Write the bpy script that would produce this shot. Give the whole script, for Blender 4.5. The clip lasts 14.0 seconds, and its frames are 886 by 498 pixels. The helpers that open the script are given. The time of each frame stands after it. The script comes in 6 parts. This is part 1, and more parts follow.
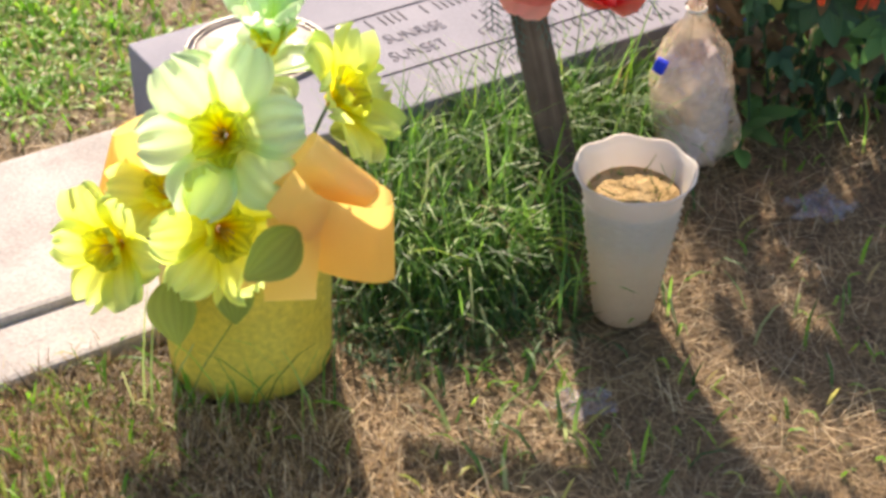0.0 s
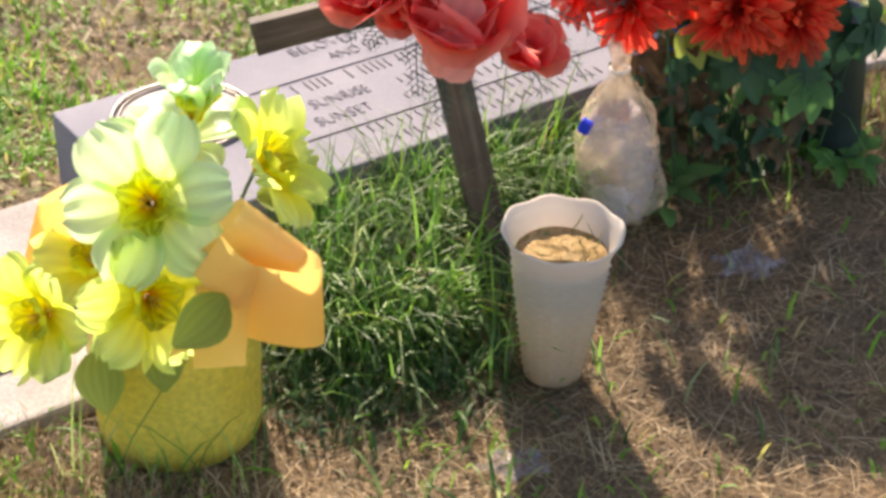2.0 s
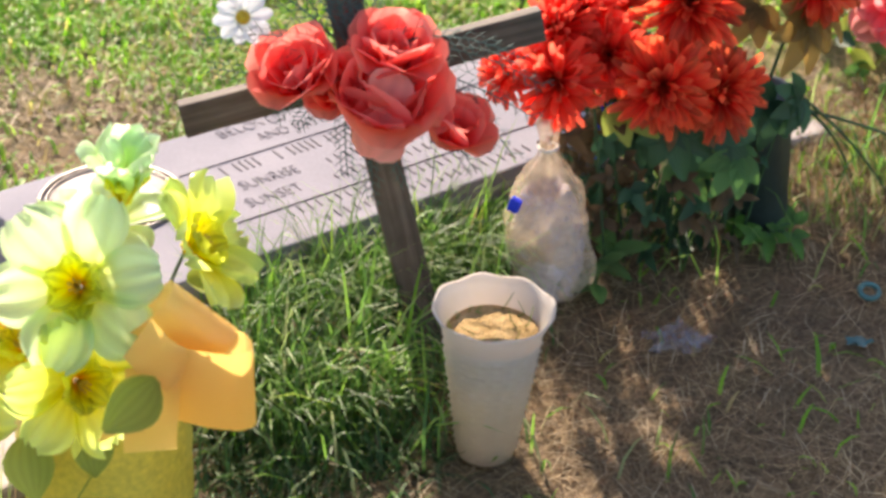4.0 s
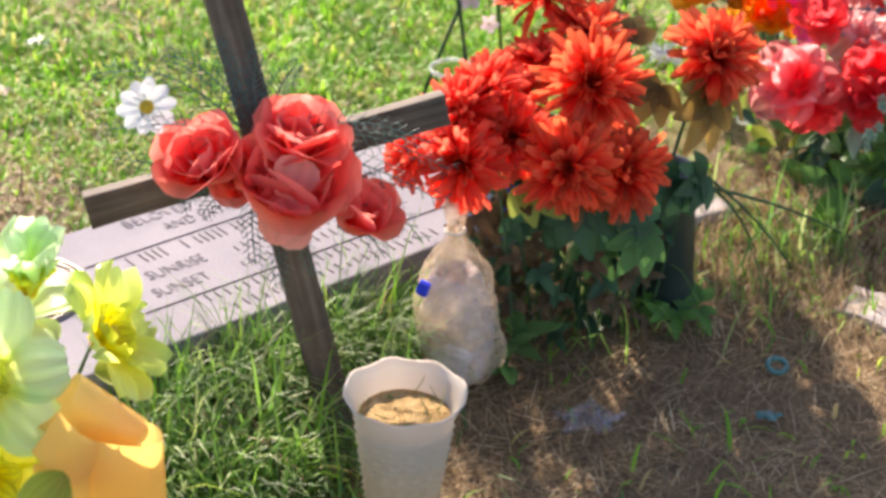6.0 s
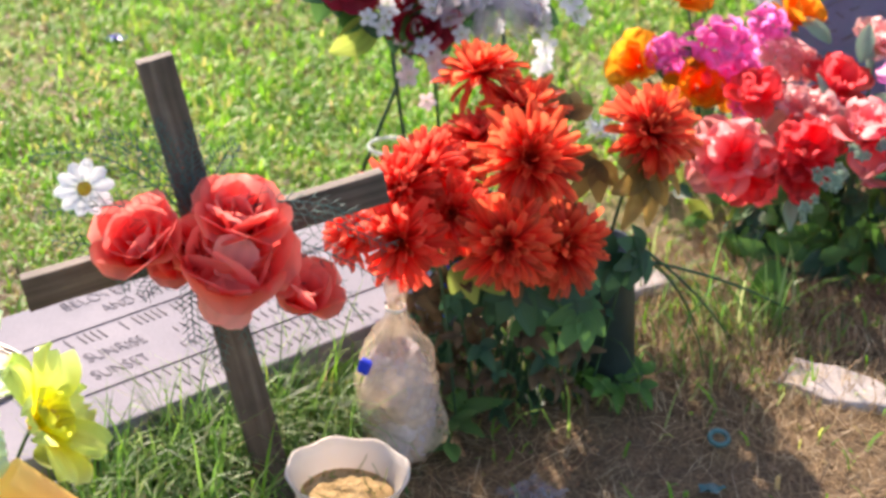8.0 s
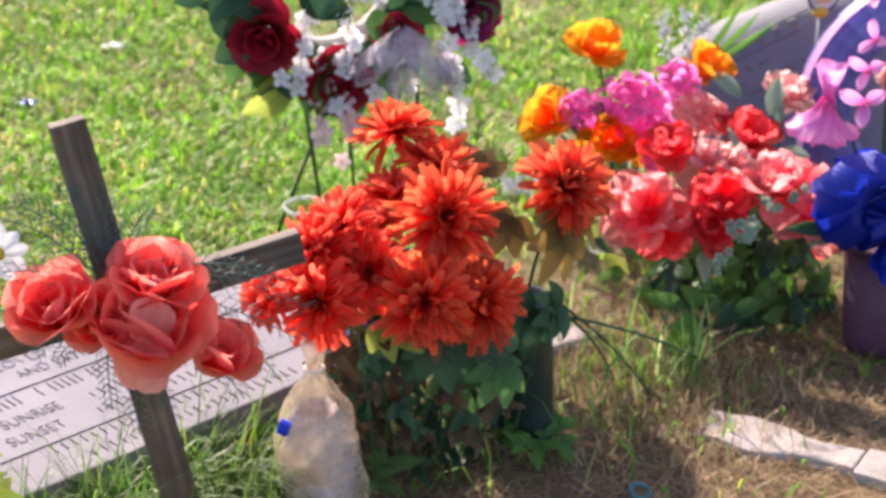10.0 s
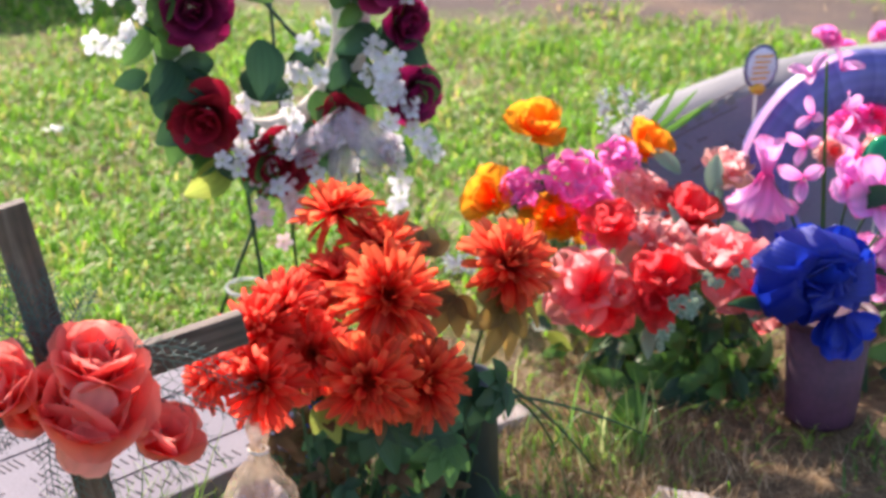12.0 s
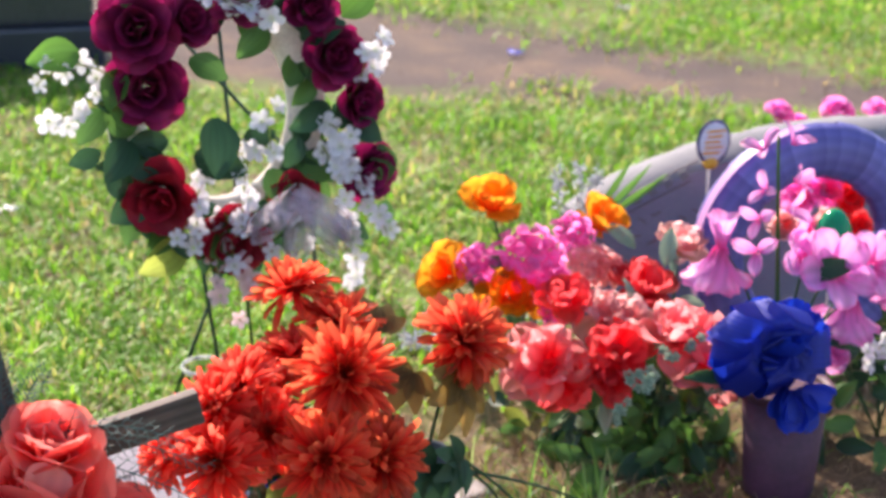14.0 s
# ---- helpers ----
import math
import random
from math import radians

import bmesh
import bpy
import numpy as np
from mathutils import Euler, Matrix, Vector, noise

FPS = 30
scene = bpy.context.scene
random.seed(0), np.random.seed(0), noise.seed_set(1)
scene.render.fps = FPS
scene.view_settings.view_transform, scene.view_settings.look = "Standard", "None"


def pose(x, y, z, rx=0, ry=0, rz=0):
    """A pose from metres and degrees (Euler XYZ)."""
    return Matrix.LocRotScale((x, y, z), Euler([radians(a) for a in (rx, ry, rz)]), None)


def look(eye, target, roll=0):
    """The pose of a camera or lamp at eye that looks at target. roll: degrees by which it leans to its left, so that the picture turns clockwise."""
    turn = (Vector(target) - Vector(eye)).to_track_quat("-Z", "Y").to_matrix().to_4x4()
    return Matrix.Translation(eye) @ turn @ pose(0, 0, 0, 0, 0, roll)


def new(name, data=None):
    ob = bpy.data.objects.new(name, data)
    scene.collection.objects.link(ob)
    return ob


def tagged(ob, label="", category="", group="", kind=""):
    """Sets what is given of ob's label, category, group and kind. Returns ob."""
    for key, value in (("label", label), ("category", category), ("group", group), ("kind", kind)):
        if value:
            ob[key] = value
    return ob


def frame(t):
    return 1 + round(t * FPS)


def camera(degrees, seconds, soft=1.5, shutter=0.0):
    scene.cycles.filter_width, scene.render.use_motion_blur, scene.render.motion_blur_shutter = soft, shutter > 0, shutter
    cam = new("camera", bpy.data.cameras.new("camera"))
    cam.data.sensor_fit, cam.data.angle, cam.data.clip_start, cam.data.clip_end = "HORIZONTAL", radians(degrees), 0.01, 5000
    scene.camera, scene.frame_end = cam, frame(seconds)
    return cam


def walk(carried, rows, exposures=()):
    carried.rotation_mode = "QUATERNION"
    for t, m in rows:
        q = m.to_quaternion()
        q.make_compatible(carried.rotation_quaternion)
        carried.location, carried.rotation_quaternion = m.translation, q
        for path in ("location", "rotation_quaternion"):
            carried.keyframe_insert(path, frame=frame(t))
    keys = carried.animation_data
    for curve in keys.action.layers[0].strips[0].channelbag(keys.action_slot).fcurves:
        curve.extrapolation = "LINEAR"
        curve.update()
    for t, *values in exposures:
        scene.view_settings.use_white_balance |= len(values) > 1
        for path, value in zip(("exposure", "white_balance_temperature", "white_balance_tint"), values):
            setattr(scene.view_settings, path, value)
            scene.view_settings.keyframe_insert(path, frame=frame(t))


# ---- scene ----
EYE = 1.15


def turned(down, left, lean):
    """The camera's pose: degrees that it looks down, has turned to its left, and leans."""
    return pose(0, 0, EYE, 90 - down, 0, left) @ pose(0, 0, 0, 0, 0, lean)


cam = camera(26.49, 14.0, soft=3.3)
cam.data.dof.use_dof = True
cam.data.dof.focus_distance = 1.95
cam.data.dof.aperture_fstop = 8.0
walk(cam, [
    (0, turned(35.000, -0.000, -0.000)),
    (0.5, turned(34.795, -0.441, 0.025)),
    (1, turned(34.405, -1.611, 0.245)),
    (1.5, turned(33.763, -2.138, 0.309)),
    (2, turned(33.077, -2.602, 0.366)),
    (2.5, turned(32.542, -3.284, 0.412)),
    (2.7, turned(32.201, -3.418, 0.396)),
    (4.8, turned(29.702, -6.552, 1.008)),
    (5, turned(29.383, -6.931, 0.929)),
    (5.5, turned(28.501, -7.580, 0.962)),
    (6, turned(28.031, -8.178, 1.042)),
    (6.5, turned(27.507, -8.738, 1.036)),
    (7, turned(26.801, -9.092, 1.038)),
    (7.5, turned(26.125, -9.379, 1.046)),
    (8, turned(25.650, -10.167, 1.109)),
    (8.2, turned(25.455, -10.339, 1.043)),
    (10.3, turned(23.550, -13.301, 1.223)),
    (10.5, turned(23.355, -13.531, 1.233)),
    (11, turned(22.726, -14.185, 1.294)),
    (11.5, turned(22.107, -14.651, 1.231)),
    (12, turned(21.380, -14.734, 1.168)),
    (12.5, turned(20.746, -15.182, 1.190)),
    (13, turned(20.215, -15.325, 1.161)),
    (13.5, turned(19.839, -15.451, 1.151)),
    (14, turned(19.032, -16.117, 1.141)),
], exposures=[(0, 0.93, 7000, 14), (2.7, 0.95, 7000, 15), (6.5, 1.07, 6900, 17), (10.5, 0.97, 6650, 21), (14, 0.9, 6550, 21)])

# ---- world and sun ----
SUN_LEFT, SUN_UP = 11, 36          # degrees left of straight ahead, and above the horizon
world = bpy.data.worlds.new("world")
scene.world = world
world.use_nodes = True
wn = world.node_tree.nodes
sky = wn.new("ShaderNodeTexSky")
sky.sky_type = "NISHITA"
sky.sun_disc = False
sky.sun_elevation = radians(SUN_UP)
sky.sun_rotation = radians(-SUN_LEFT)
world.node_tree.links.new(sky.outputs[0], wn["Background"].inputs["Color"])
wn["Background"].inputs["Strength"].default_value = 0.15
sun_data = bpy.data.lights.new("sun", "SUN")
sun_data.energy, sun_data.angle, sun_data.color = 5.0, radians(0.6), (1.0, 0.9, 0.74)
sun = new("sun", sun_data)
up, left = radians(SUN_UP), radians(SUN_LEFT)
sun.matrix_world = look((-math.sin(left) * math.cos(up) * 9, math.cos(left) * math.cos(up) * 9, math.sin(up) * 9), (0, 0, 0))


# ---- materials ----
def shader(name):
    m = bpy.data.materials.new(name)
    m.use_nodes = True
    return m, m.node_tree.nodes, m.node_tree.links, m.node_tree.nodes["Principled BSDF"]


def ramp(nodes, stops, mode="LINEAR"):
    r = nodes.new("ShaderNodeValToRGB")
    r.color_ramp.interpolation = mode
    while len(r.color_ramp.elements) < len(stops):
        r.color_ramp.elements.new(0.5)
    for e, (p, c) in zip(r.color_ramp.elements, stops):
        e.position, e.color = p, (*c, 1)
    return r


def mixed(nodes, links, a, b, fac, mode="MIX"):
    m = nodes.new("ShaderNodeMix")
    m.data_type, m.blend_type = "RGBA", mode
    for sock, v in ((m.inputs[0], fac), (m.inputs[6], a), (m.inputs[7], b)):
        if hasattr(v, "is_linked"):
            links.new(v, sock)
        else:
            sock.default_value = v if isinstance(v, float) else (*v, 1)
    return m.outputs[2]


def noise_tex(nodes, links, scale, detail=4.0, coord="Object", rough=0.55):
    c = nodes.new("ShaderNodeTexCoord")
    n = nodes.new("ShaderNodeTexNoise")
    n.inputs["Scale"].default_value, n.inputs["Detail"].default_value = scale, detail
    n.inputs["Roughness"].default_value = rough
    links.new(c.outputs[coord], n.inputs["Vector"])
    return n.outputs["Fac"]


def bump(nodes, links, bsdf, height, strength, distance):
    b = nodes.new("ShaderNodeBump")
    b.inputs["Strength"].default_value, b.inputs["Distance"].default_value = strength, distance
    links.new(height, b.inputs["Height"])
    links.new(b.outputs[0], bsdf.inputs["Normal"])


def solid(name, a, b, scale=30, rough=0.6, metal=0.0, bumps=0.2, size=0.002, fine=None, lo=0.35, hi=0.65):
    """A surface of two mixed tones with fine relief."""
    m, n, l, p = shader(name)
    fac = noise_tex(n, l, scale)
    r = ramp(n, [(lo, a), (hi, b)])
    l.new(fac, r.inputs[0])
    col = r.outputs[0]
    small = noise_tex(n, l, fine or scale * 9)
    r2 = ramp(n, [(0.25, (0.75, 0.75, 0.75)), (0.75, (1.15, 1.15, 1.15))])
    l.new(small, r2.inputs[0])
    l.new(mixed(n, l, col, r2.outputs[0], 1.0, "MULTIPLY"), p.inputs["Base Color"])
    p.inputs["Roughness"].default_value, p.inputs["Metallic"].default_value = rough, metal
    bump(n, l, p, small, bumps, size)
    return m


def leafy(name, stops, through_light=0.4, rough=0.45, vein=0.25, veins=26.0, island=0.25, spec=0.4, crease=0.25, deep=0.001):
    """Cloth, petal or leaf: tones run along its length, with fine veins, and light shines through."""
    m, n, l, p = shader(name)
    uv = n.new("ShaderNodeUVMap")
    uv.uv_map = "UVMap"
    sep = n.new("ShaderNodeSeparateXYZ")
    l.new(uv.outputs[0], sep.inputs[0])
    r = ramp(n, stops)
    wob = n.new("ShaderNodeMath")
    wob.operation = "MULTIPLY_ADD"
    l.new(noise_tex(n, l, 60.0), wob.inputs[0])
    wob.inputs[1].default_value = 0.3
    l.new(sep.outputs[1], wob.inputs[2])
    sub = n.new("ShaderNodeMath")
    sub.operation = "SUBTRACT"
    l.new(wob.outputs[0], sub.inputs[0])
    sub.inputs[1].default_value = 0.15
    l.new(sub.outputs[0], r.inputs[0])
    col = r.outputs[0]
    # veins: waves across the width
    mu = n.new("ShaderNodeMath")
    mu.operation = "MULTIPLY"
    l.new(sep.outputs[0], mu.inputs[0])
    mu.inputs[1].default_value = veins
    sn = n.new("ShaderNodeMath")
    sn.operation = "SINE"
    l.new(mu.outputs[0], sn.inputs[0])
    vr = ramp(n, [(0.0, (1 - vein, 1 - vein, 1 - vein)), (1.0, (1.0 + vein * 0.6,) * 3)])
    half = n.new("ShaderNodeMath")
    half.operation = "MULTIPLY_ADD"
    l.new(sn.outputs[0], half.inputs[0])
    half.inputs[1].default_value, half.inputs[2].default_value = 0.5, 0.5
    l.new(half.outputs[0], vr.inputs[0])
    col = mixed(n, l, col, vr.outputs[0], 1.0, "MULTIPLY")
    g = n.new("ShaderNodeNewGeometry")
    ir = ramp(n, [(0.0, (1 - island,) * 3), (1.0, (1 + island,) * 3)])
    info = n.new("ShaderNodeObjectInfo")
    both = n.new("ShaderNodeMath")
    both.operation = "ADD"
    l.new(g.outputs["Random Per Island"], both.inputs[0])
    l.new(info.outputs["Random"], both.inputs[1])
    part_of = n.new("ShaderNodeMath")
    part_of.operation = "FRACT"
    l.new(both.outputs[0], part_of.inputs[0])
    l.new(part_of.outputs[0], ir.inputs[0])
    col = mixed(n, l, col, ir.outputs[0], 1.0, "MULTIPLY")
    l.new(col, p.inputs["Base Color"])
    p.inputs["Roughness"].default_value = rough
    p.inputs["Specular IOR Level"].default_value = spec
    bump(n, l, p, half.outputs[0], crease, deep)
    tr = n.new("ShaderNodeBsdfTranslucent")
    l.new(col, tr.inputs["Color"])
    mx = n.new("ShaderNodeMixShader")
    mx.inputs[0].default_value = through_light
    l.new(p.outputs[0], mx.inputs[1])
    l.new(tr.outputs[0], mx.inputs[2])
    l.new(mx.outputs[0], n["Material Output"].inputs["Surface"])
    return m


def blades_material(name, stops, through_light=0.45, rough=0.5, tip=0.0):
    """Grass or straw: each blade takes its own tone."""
    m, n, l, p = shader(name)
    g = n.new("ShaderNodeNewGeometry")
    r = ramp(n, stops)
    l.new(g.outputs["Random Per Island"], r.inputs[0])
    patch = ramp(n, [(0.3, (0.72, 0.72, 0.72)), (0.7, (1.25, 1.2, 1.1))])
    l.new(noise_tex(n, l, 5.0), patch.inputs[0])
    col = mixed(n, l, r.outputs[0], patch.outputs[0], 1.0, "MULTIPLY")
    l.new(col, p.inputs["Base Color"])
    p.inputs["Roughness"].default_value = rough
    tr = n.new("ShaderNodeBsdfTranslucent")
    l.new(col, tr.inputs["Color"])
    mx = n.new("ShaderNodeMixShader")
    mx.inputs[0].default_value = through_light
    l.new(p.outputs[0], mx.inputs[1])
    l.new(tr.outputs[0], mx.inputs[2])
    l.new(mx.outputs[0], n["Material Output"].inputs["Surface"])
    return m


def wood_material():
    m, n, l, p = shader("weathered_wood")
    c = n.new("ShaderNodeTexCoord")
    mp = n.new("ShaderNodeMapping")
    mp.inputs["Scale"].default_value = (60, 60, 3.5)
    l.new(c.outputs["Object"], mp.inputs[0])
    t = n.new("ShaderNodeTexNoise")
    t.inputs["Scale"].default_value, t.inputs["Detail"].default_value = 2.0, 8
    l.new(mp.outputs[0], t.inputs["Vector"])
    r = ramp(n, [(0.3, (0.06, 0.042, 0.033)), (0.5, (0.12, 0.088, 0.07)), (0.72, (0.19, 0.148, 0.122))])
    l.new(t.outputs["Fac"], r.inputs[0])
    stain = ramp(n, [(0.35, (0.6, 0.57, 0.55)), (0.65, (1.15, 1.12, 1.1))])
    l.new(noise_tex(n, l, 14.0), stain.inputs[0])
    l.new(mixed(n, l, r.outputs[0], stain.outputs[0], 1.0, "MULTIPLY"), p.inputs["Base Color"])
    p.inputs["Roughness"].default_value = 0.75
    bump(n, l, p, t.outputs["Fac"], 0.5, 0.002)
    return m


def granite_material(name, a, b, rough=0.35):
    m, n, l, p = shader(name)
    r = ramp(n, [(0.3, a), (0.7, b)])
    l.new(noise_tex(n, l, 420.0, 2.0), r.inputs[0])
    s = ramp(n, [(0.35, (0.85, 0.85, 0.87)), (0.7, (1.08, 1.07, 1.05))])
    l.new(noise_tex(n, l, 9.0), s.inputs[0])
    l.new(mixed(n, l, r.outputs[0], s.outputs[0], 1.0, "MULTIPLY"), p.inputs["Base Color"])
    p.inputs["Roughness"].default_value = rough
    bump(n, l, p, noise_tex(n, l, 300.0, 3.0), 0.15, 0.0006)
    return m


def film_material(name, tint, alpha=0.55, rough=0.3):
    """Thin wrinkled plastic film, half clear."""
    m, n, l, p = shader(name)
    p.inputs["Base Color"].default_value = (*tint, 1)
    p.inputs["Roughness"].default_value = rough
    f = noise_tex(n, l, 55.0, 5.0)
    bump(n, l, p, f, 0.7, 0.006)
    tr = n.new("ShaderNodeBsdfTransparent")
    tl = n.new("ShaderNodeBsdfTranslucent")
    tl.inputs["Color"].default_value = (*tint, 1)
    a1 = n.new("ShaderNodeMixShader")
    a1.inputs[0].default_value = 0.45
    l.new(p.outputs[0], a1.inputs[1])
    l.new(tl.outputs[0], a1.inputs[2])
    mx = n.new("ShaderNodeMixShader")
    r = ramp(n, [(0.3, (alpha - 0.2,) * 3), (0.7, (min(1, alpha + 0.25),) * 3)])
    l.new(f, r.inputs[0])
    l.new(r.outputs[0], mx.inputs[0])
    l.new(tr.outputs[0], mx.inputs[1])
    l.new(a1.outputs[0], mx.inputs[2])
    l.new(mx.outputs[0], n["Material Output"].inputs["Surface"])
    return m


def ground_material():
    m, n, l, p = shader("soil_and_thatch")
    big, mid, fine = noise_tex(n, l, 2.2), noise_tex(n, l, 22.0, 6.0), noise_tex(n, l, 190.0, 6.0)
    r = ramp(n, [(0.28, (0.075, 0.046, 0.025)), (0.5, (0.2, 0.128, 0.066)), (0.72, (0.38, 0.265, 0.145))])
    l.new(fine, r.inputs[0])
    r2 = ramp(n, [(0.3, (0.62, 0.58, 0.54)), (0.7, (1.2, 1.15, 1.05))])
    l.new(mid, r2.inputs[0])
    earth = mixed(n, l, r.outputs[0], r2.outputs[0], 1.0, "MULTIPLY")
    # a green cast of short growth away from the graves
    c = n.new("ShaderNodeTexCoord")
    sep = n.new("ShaderNodeSeparateXYZ")
    l.new(c.outputs["Object"], sep.inputs[0])
    far = n.new("ShaderNodeMapRange")
    far.inputs[1].default_value, far.inputs[2].default_value = 2.2, 2.9
    l.new(sep.outputs[1], far.inputs[0])
    away = n.new("ShaderNodeVectorMath")
    away.operation = "DISTANCE"
    away.inputs[1].default_value = (0.45, 1.75, 0)
    l.new(c.outputs["Object"], away.inputs[0])
    out = n.new("ShaderNodeMapRange")
    out.inputs[1].default_value, out.inputs[2].default_value = 1.1, 1.7
    l.new(away.outputs["Value"], out.inputs[0])
    most = n.new("ShaderNodeMath")
    most.operation = "MAXIMUM"
    l.new(far.outputs[0], most.inputs[0])
    l.new(out.outputs[0], most.inputs[1])
    gr = ramp(n, [(0.36, (0.0, 0.0, 0.0)), (0.54, (1.0, 1.0, 1.0))])
    l.new(mid, gr.inputs[0])
    mask = n.new("ShaderNodeMath")
    mask.operation = "MULTIPLY"
    l.new(most.outputs[0], mask.inputs[0])
    l.new(gr.outputs[0], mask.inputs[1])
    col = mixed(n, l, earth, (0.16, 0.28, 0.035), mask.outputs[0])
    # bare track of grey-brown dirt crossing the lawn
    dirt = ramp(n, [(0.3, (0.075, 0.055, 0.05)), (0.5, (0.135, 0.095, 0.078)), (0.66, (0.26, 0.165, 0.1))])
    worn = mixed(n, l, noise_tex(n, l, 3.2, 5.0), fine, 0.35)
    l.new(worn, dirt.inputs[0])
    line = n.new("ShaderNodeVectorMath")
    line.operation = "DOT_PRODUCT"
    line.inputs[1].default_value = (0.368, 0.93, 0)
    l.new(c.outputs["Object"], line.inputs[0])
    wav = n.new("ShaderNodeMath")
    wav.operation = "MULTIPLY_ADD"
    l.new(big, wav.inputs[0])
    wav.inputs[1].default_value = 0.5
    l.new(line.outputs["Value"], wav.inputs[2])
    near = n.new("ShaderNodeMapRange")
    near.inputs[1].default_value, near.inputs[2].default_value = 4.6, 4.85
    l.new(wav.outputs[0], near.inputs[0])
    line2 = n.new("ShaderNodeVectorMath")
    line2.operation = "DOT_PRODUCT"
    line2.inputs[1].default_value = (0.75, 0.66, 0)
    l.new(c.outputs["Object"], line2.inputs[0])
    wav2 = n.new("ShaderNodeMath")
    wav2.operation = "MULTIPLY_ADD"
    l.new(mid, wav2.inputs[0])
    wav2.inputs[1].default_value = 0.3
    l.new(line2.outputs["Value"], wav2.inputs[2])
    off = n.new("ShaderNodeMapRange")
    off.inputs[1].default_value, off.inputs[2].default_value = 4.85, 4.65
    l.new(wav2.outputs[0], off.inputs[0])
    both = n.new("ShaderNodeMath")
    both.operation = "MULTIPLY"
    l.new(near.outputs[0], both.inputs[0])
    l.new(off.outputs[0], both.inputs[1])
    l.new(mixed(n, l, col, dirt.outputs[0], both.outputs[0]), p.inputs["Base Color"])
    p.inputs["Roughness"].default_value = 0.95
    bump(n, l, p, fine, 0.8, 0.012)
    return m


def glass_material(name, tint=(1, 1, 1), rough=0.08):
    m, n, l, p = shader(name)
    p.inputs["Base Color"].default_value = (*tint, 1)
    p.inputs["Roughness"].default_value = rough
    p.inputs["Transmission Weight"].default_value = 1.0
    p.inputs["IOR"].default_value = 1.2
    return m


GROUND = ground_material()
WOOD = wood_material()
GRANITE = granite_material("pale_granite", (0.185, 0.17, 0.2), (0.26, 0.24, 0.283), 0.8)
GRANITE_BLUE = granite_material("blue_grey_granite", (0.19, 0.19, 0.27), (0.29, 0.29, 0.38))
GRANITE_TOP = granite_material("rough_grey_granite", (0.16, 0.16, 0.175), (0.26, 0.255, 0.27), 0.85)
GRANITE_DARK = granite_material("dark_granite", (0.03, 0.033, 0.045), (0.06, 0.065, 0.08), 0.2)
CONCRETE = solid("weathered_concrete", (0.37, 0.32, 0.29), (0.49, 0.43, 0.395), 14, 0.9, 0, 0.4, 0.003, 240)
INK = solid("engraving_dark", (0.17, 0.145, 0.16), (0.22, 0.19, 0.2), 120, 0.8, 0.0, 0.0)
BRONZE = solid("tarnished_metal", (0.22, 0.19, 0.17), (0.36, 0.32, 0.29), 40, 0.4, 0.7)
PAIL = solid("yellow_pail_paint", (0.72, 0.53, 0.06), (0.82, 0.64, 0.1), 12, 0.42, 0.0, 0.12, 0.001, 150)
LILY = leafy("yellow_green_petal", [(0.0, (0.9, 0.85, 0.03)), (0.25, (0.82, 0.9, 0.2)), (0.5, (0.72, 0.9, 0.45)), (1.0, (0.76, 0.93, 0.62))], 0.62, 0.22, 0.04, 26, 0.08, 0.7, 0.55, 0.003)
LILY_YELLOW = leafy("lemon_petal", [(0.0, (0.92, 0.8, 0.02)), (0.4, (0.9, 0.9, 0.06)), (1.0, (0.76, 0.92, 0.3))], 0.65, 0.22, 0.04, 26, 0.08, 0.7, 0.5, 0.003)
LILY_DEEP = leafy("deep_yellow_petal", [(0.0, (0.85, 0.5, 0.01)), (0.45, (0.9, 0.82, 0.02)), (1.0, (0.86, 0.88, 0.1))], 0.72, 0.4, 0.16, 22)
STAMEN = solid("brown_yellow_stamen", (0.55, 0.36, 0.03), (0.8, 0.6, 0.06), 300, 0.7)
RIBBON = leafy("orange_yellow_satin", [(0.0, (0.96, 0.62, 0.17)), (1.0, (0.97, 0.69, 0.24))], 0.55, 0.3, 0.0, 1.0, 0.03, 0.6)
CUP = leafy("milky_plastic", [(0.0, (0.6, 0.47, 0.32)), (0.5, (0.78, 0.67, 0.51)), (1.0, (0.82, 0.75, 0.7))], 0.55, 0.35, 0.02, 30, 0.02, 0.5)
FOAM = solid("brown_floral_foam", (0.4, 0.25, 0.09), (0.62, 0.41, 0.18), 60, 0.95, 0, 0.9, 0.006, 260)
CORAL = leafy("coral_rose_petal", [(0.0, (0.78, 0.06, 0.06)), (0.5, (0.95, 0.15, 0.13)), (1.0, (0.97, 0.31, 0.26))], 0.72, 0.4, 0.06, 20, 0.12)
CORAL_PALE = leafy("pale_coral_petal", [(0.0, (0.92, 0.24, 0.19)), (1.0, (0.97, 0.46, 0.38))], 0.5, 0.4, 0.06, 20, 0.1)
MUM = leafy("orange_red_petal", [(0.0, (0.5, 0.015, 0.012)), (0.5, (0.84, 0.05, 0.034)), (1.0, (0.96, 0.2, 0.085))], 0.7, 0.45, 0.12, 12, 0.35)
MUM_RED = leafy("vivid_red_petal", [(0.0, (0.55, 0.01, 0.01)), (0.5, (0.92, 0.055, 0.04)), (1.0, (0.98, 0.18, 0.11))], 0.75, 0.45, 0.1, 12, 0.3)
MUM_EYE = leafy("dark_red_petal", [(0.0, (0.3, 0.01, 0.008)), (1.0, (0.75, 0.05, 0.015))], 0.45, 0.5, 0.1, 12, 0.3)
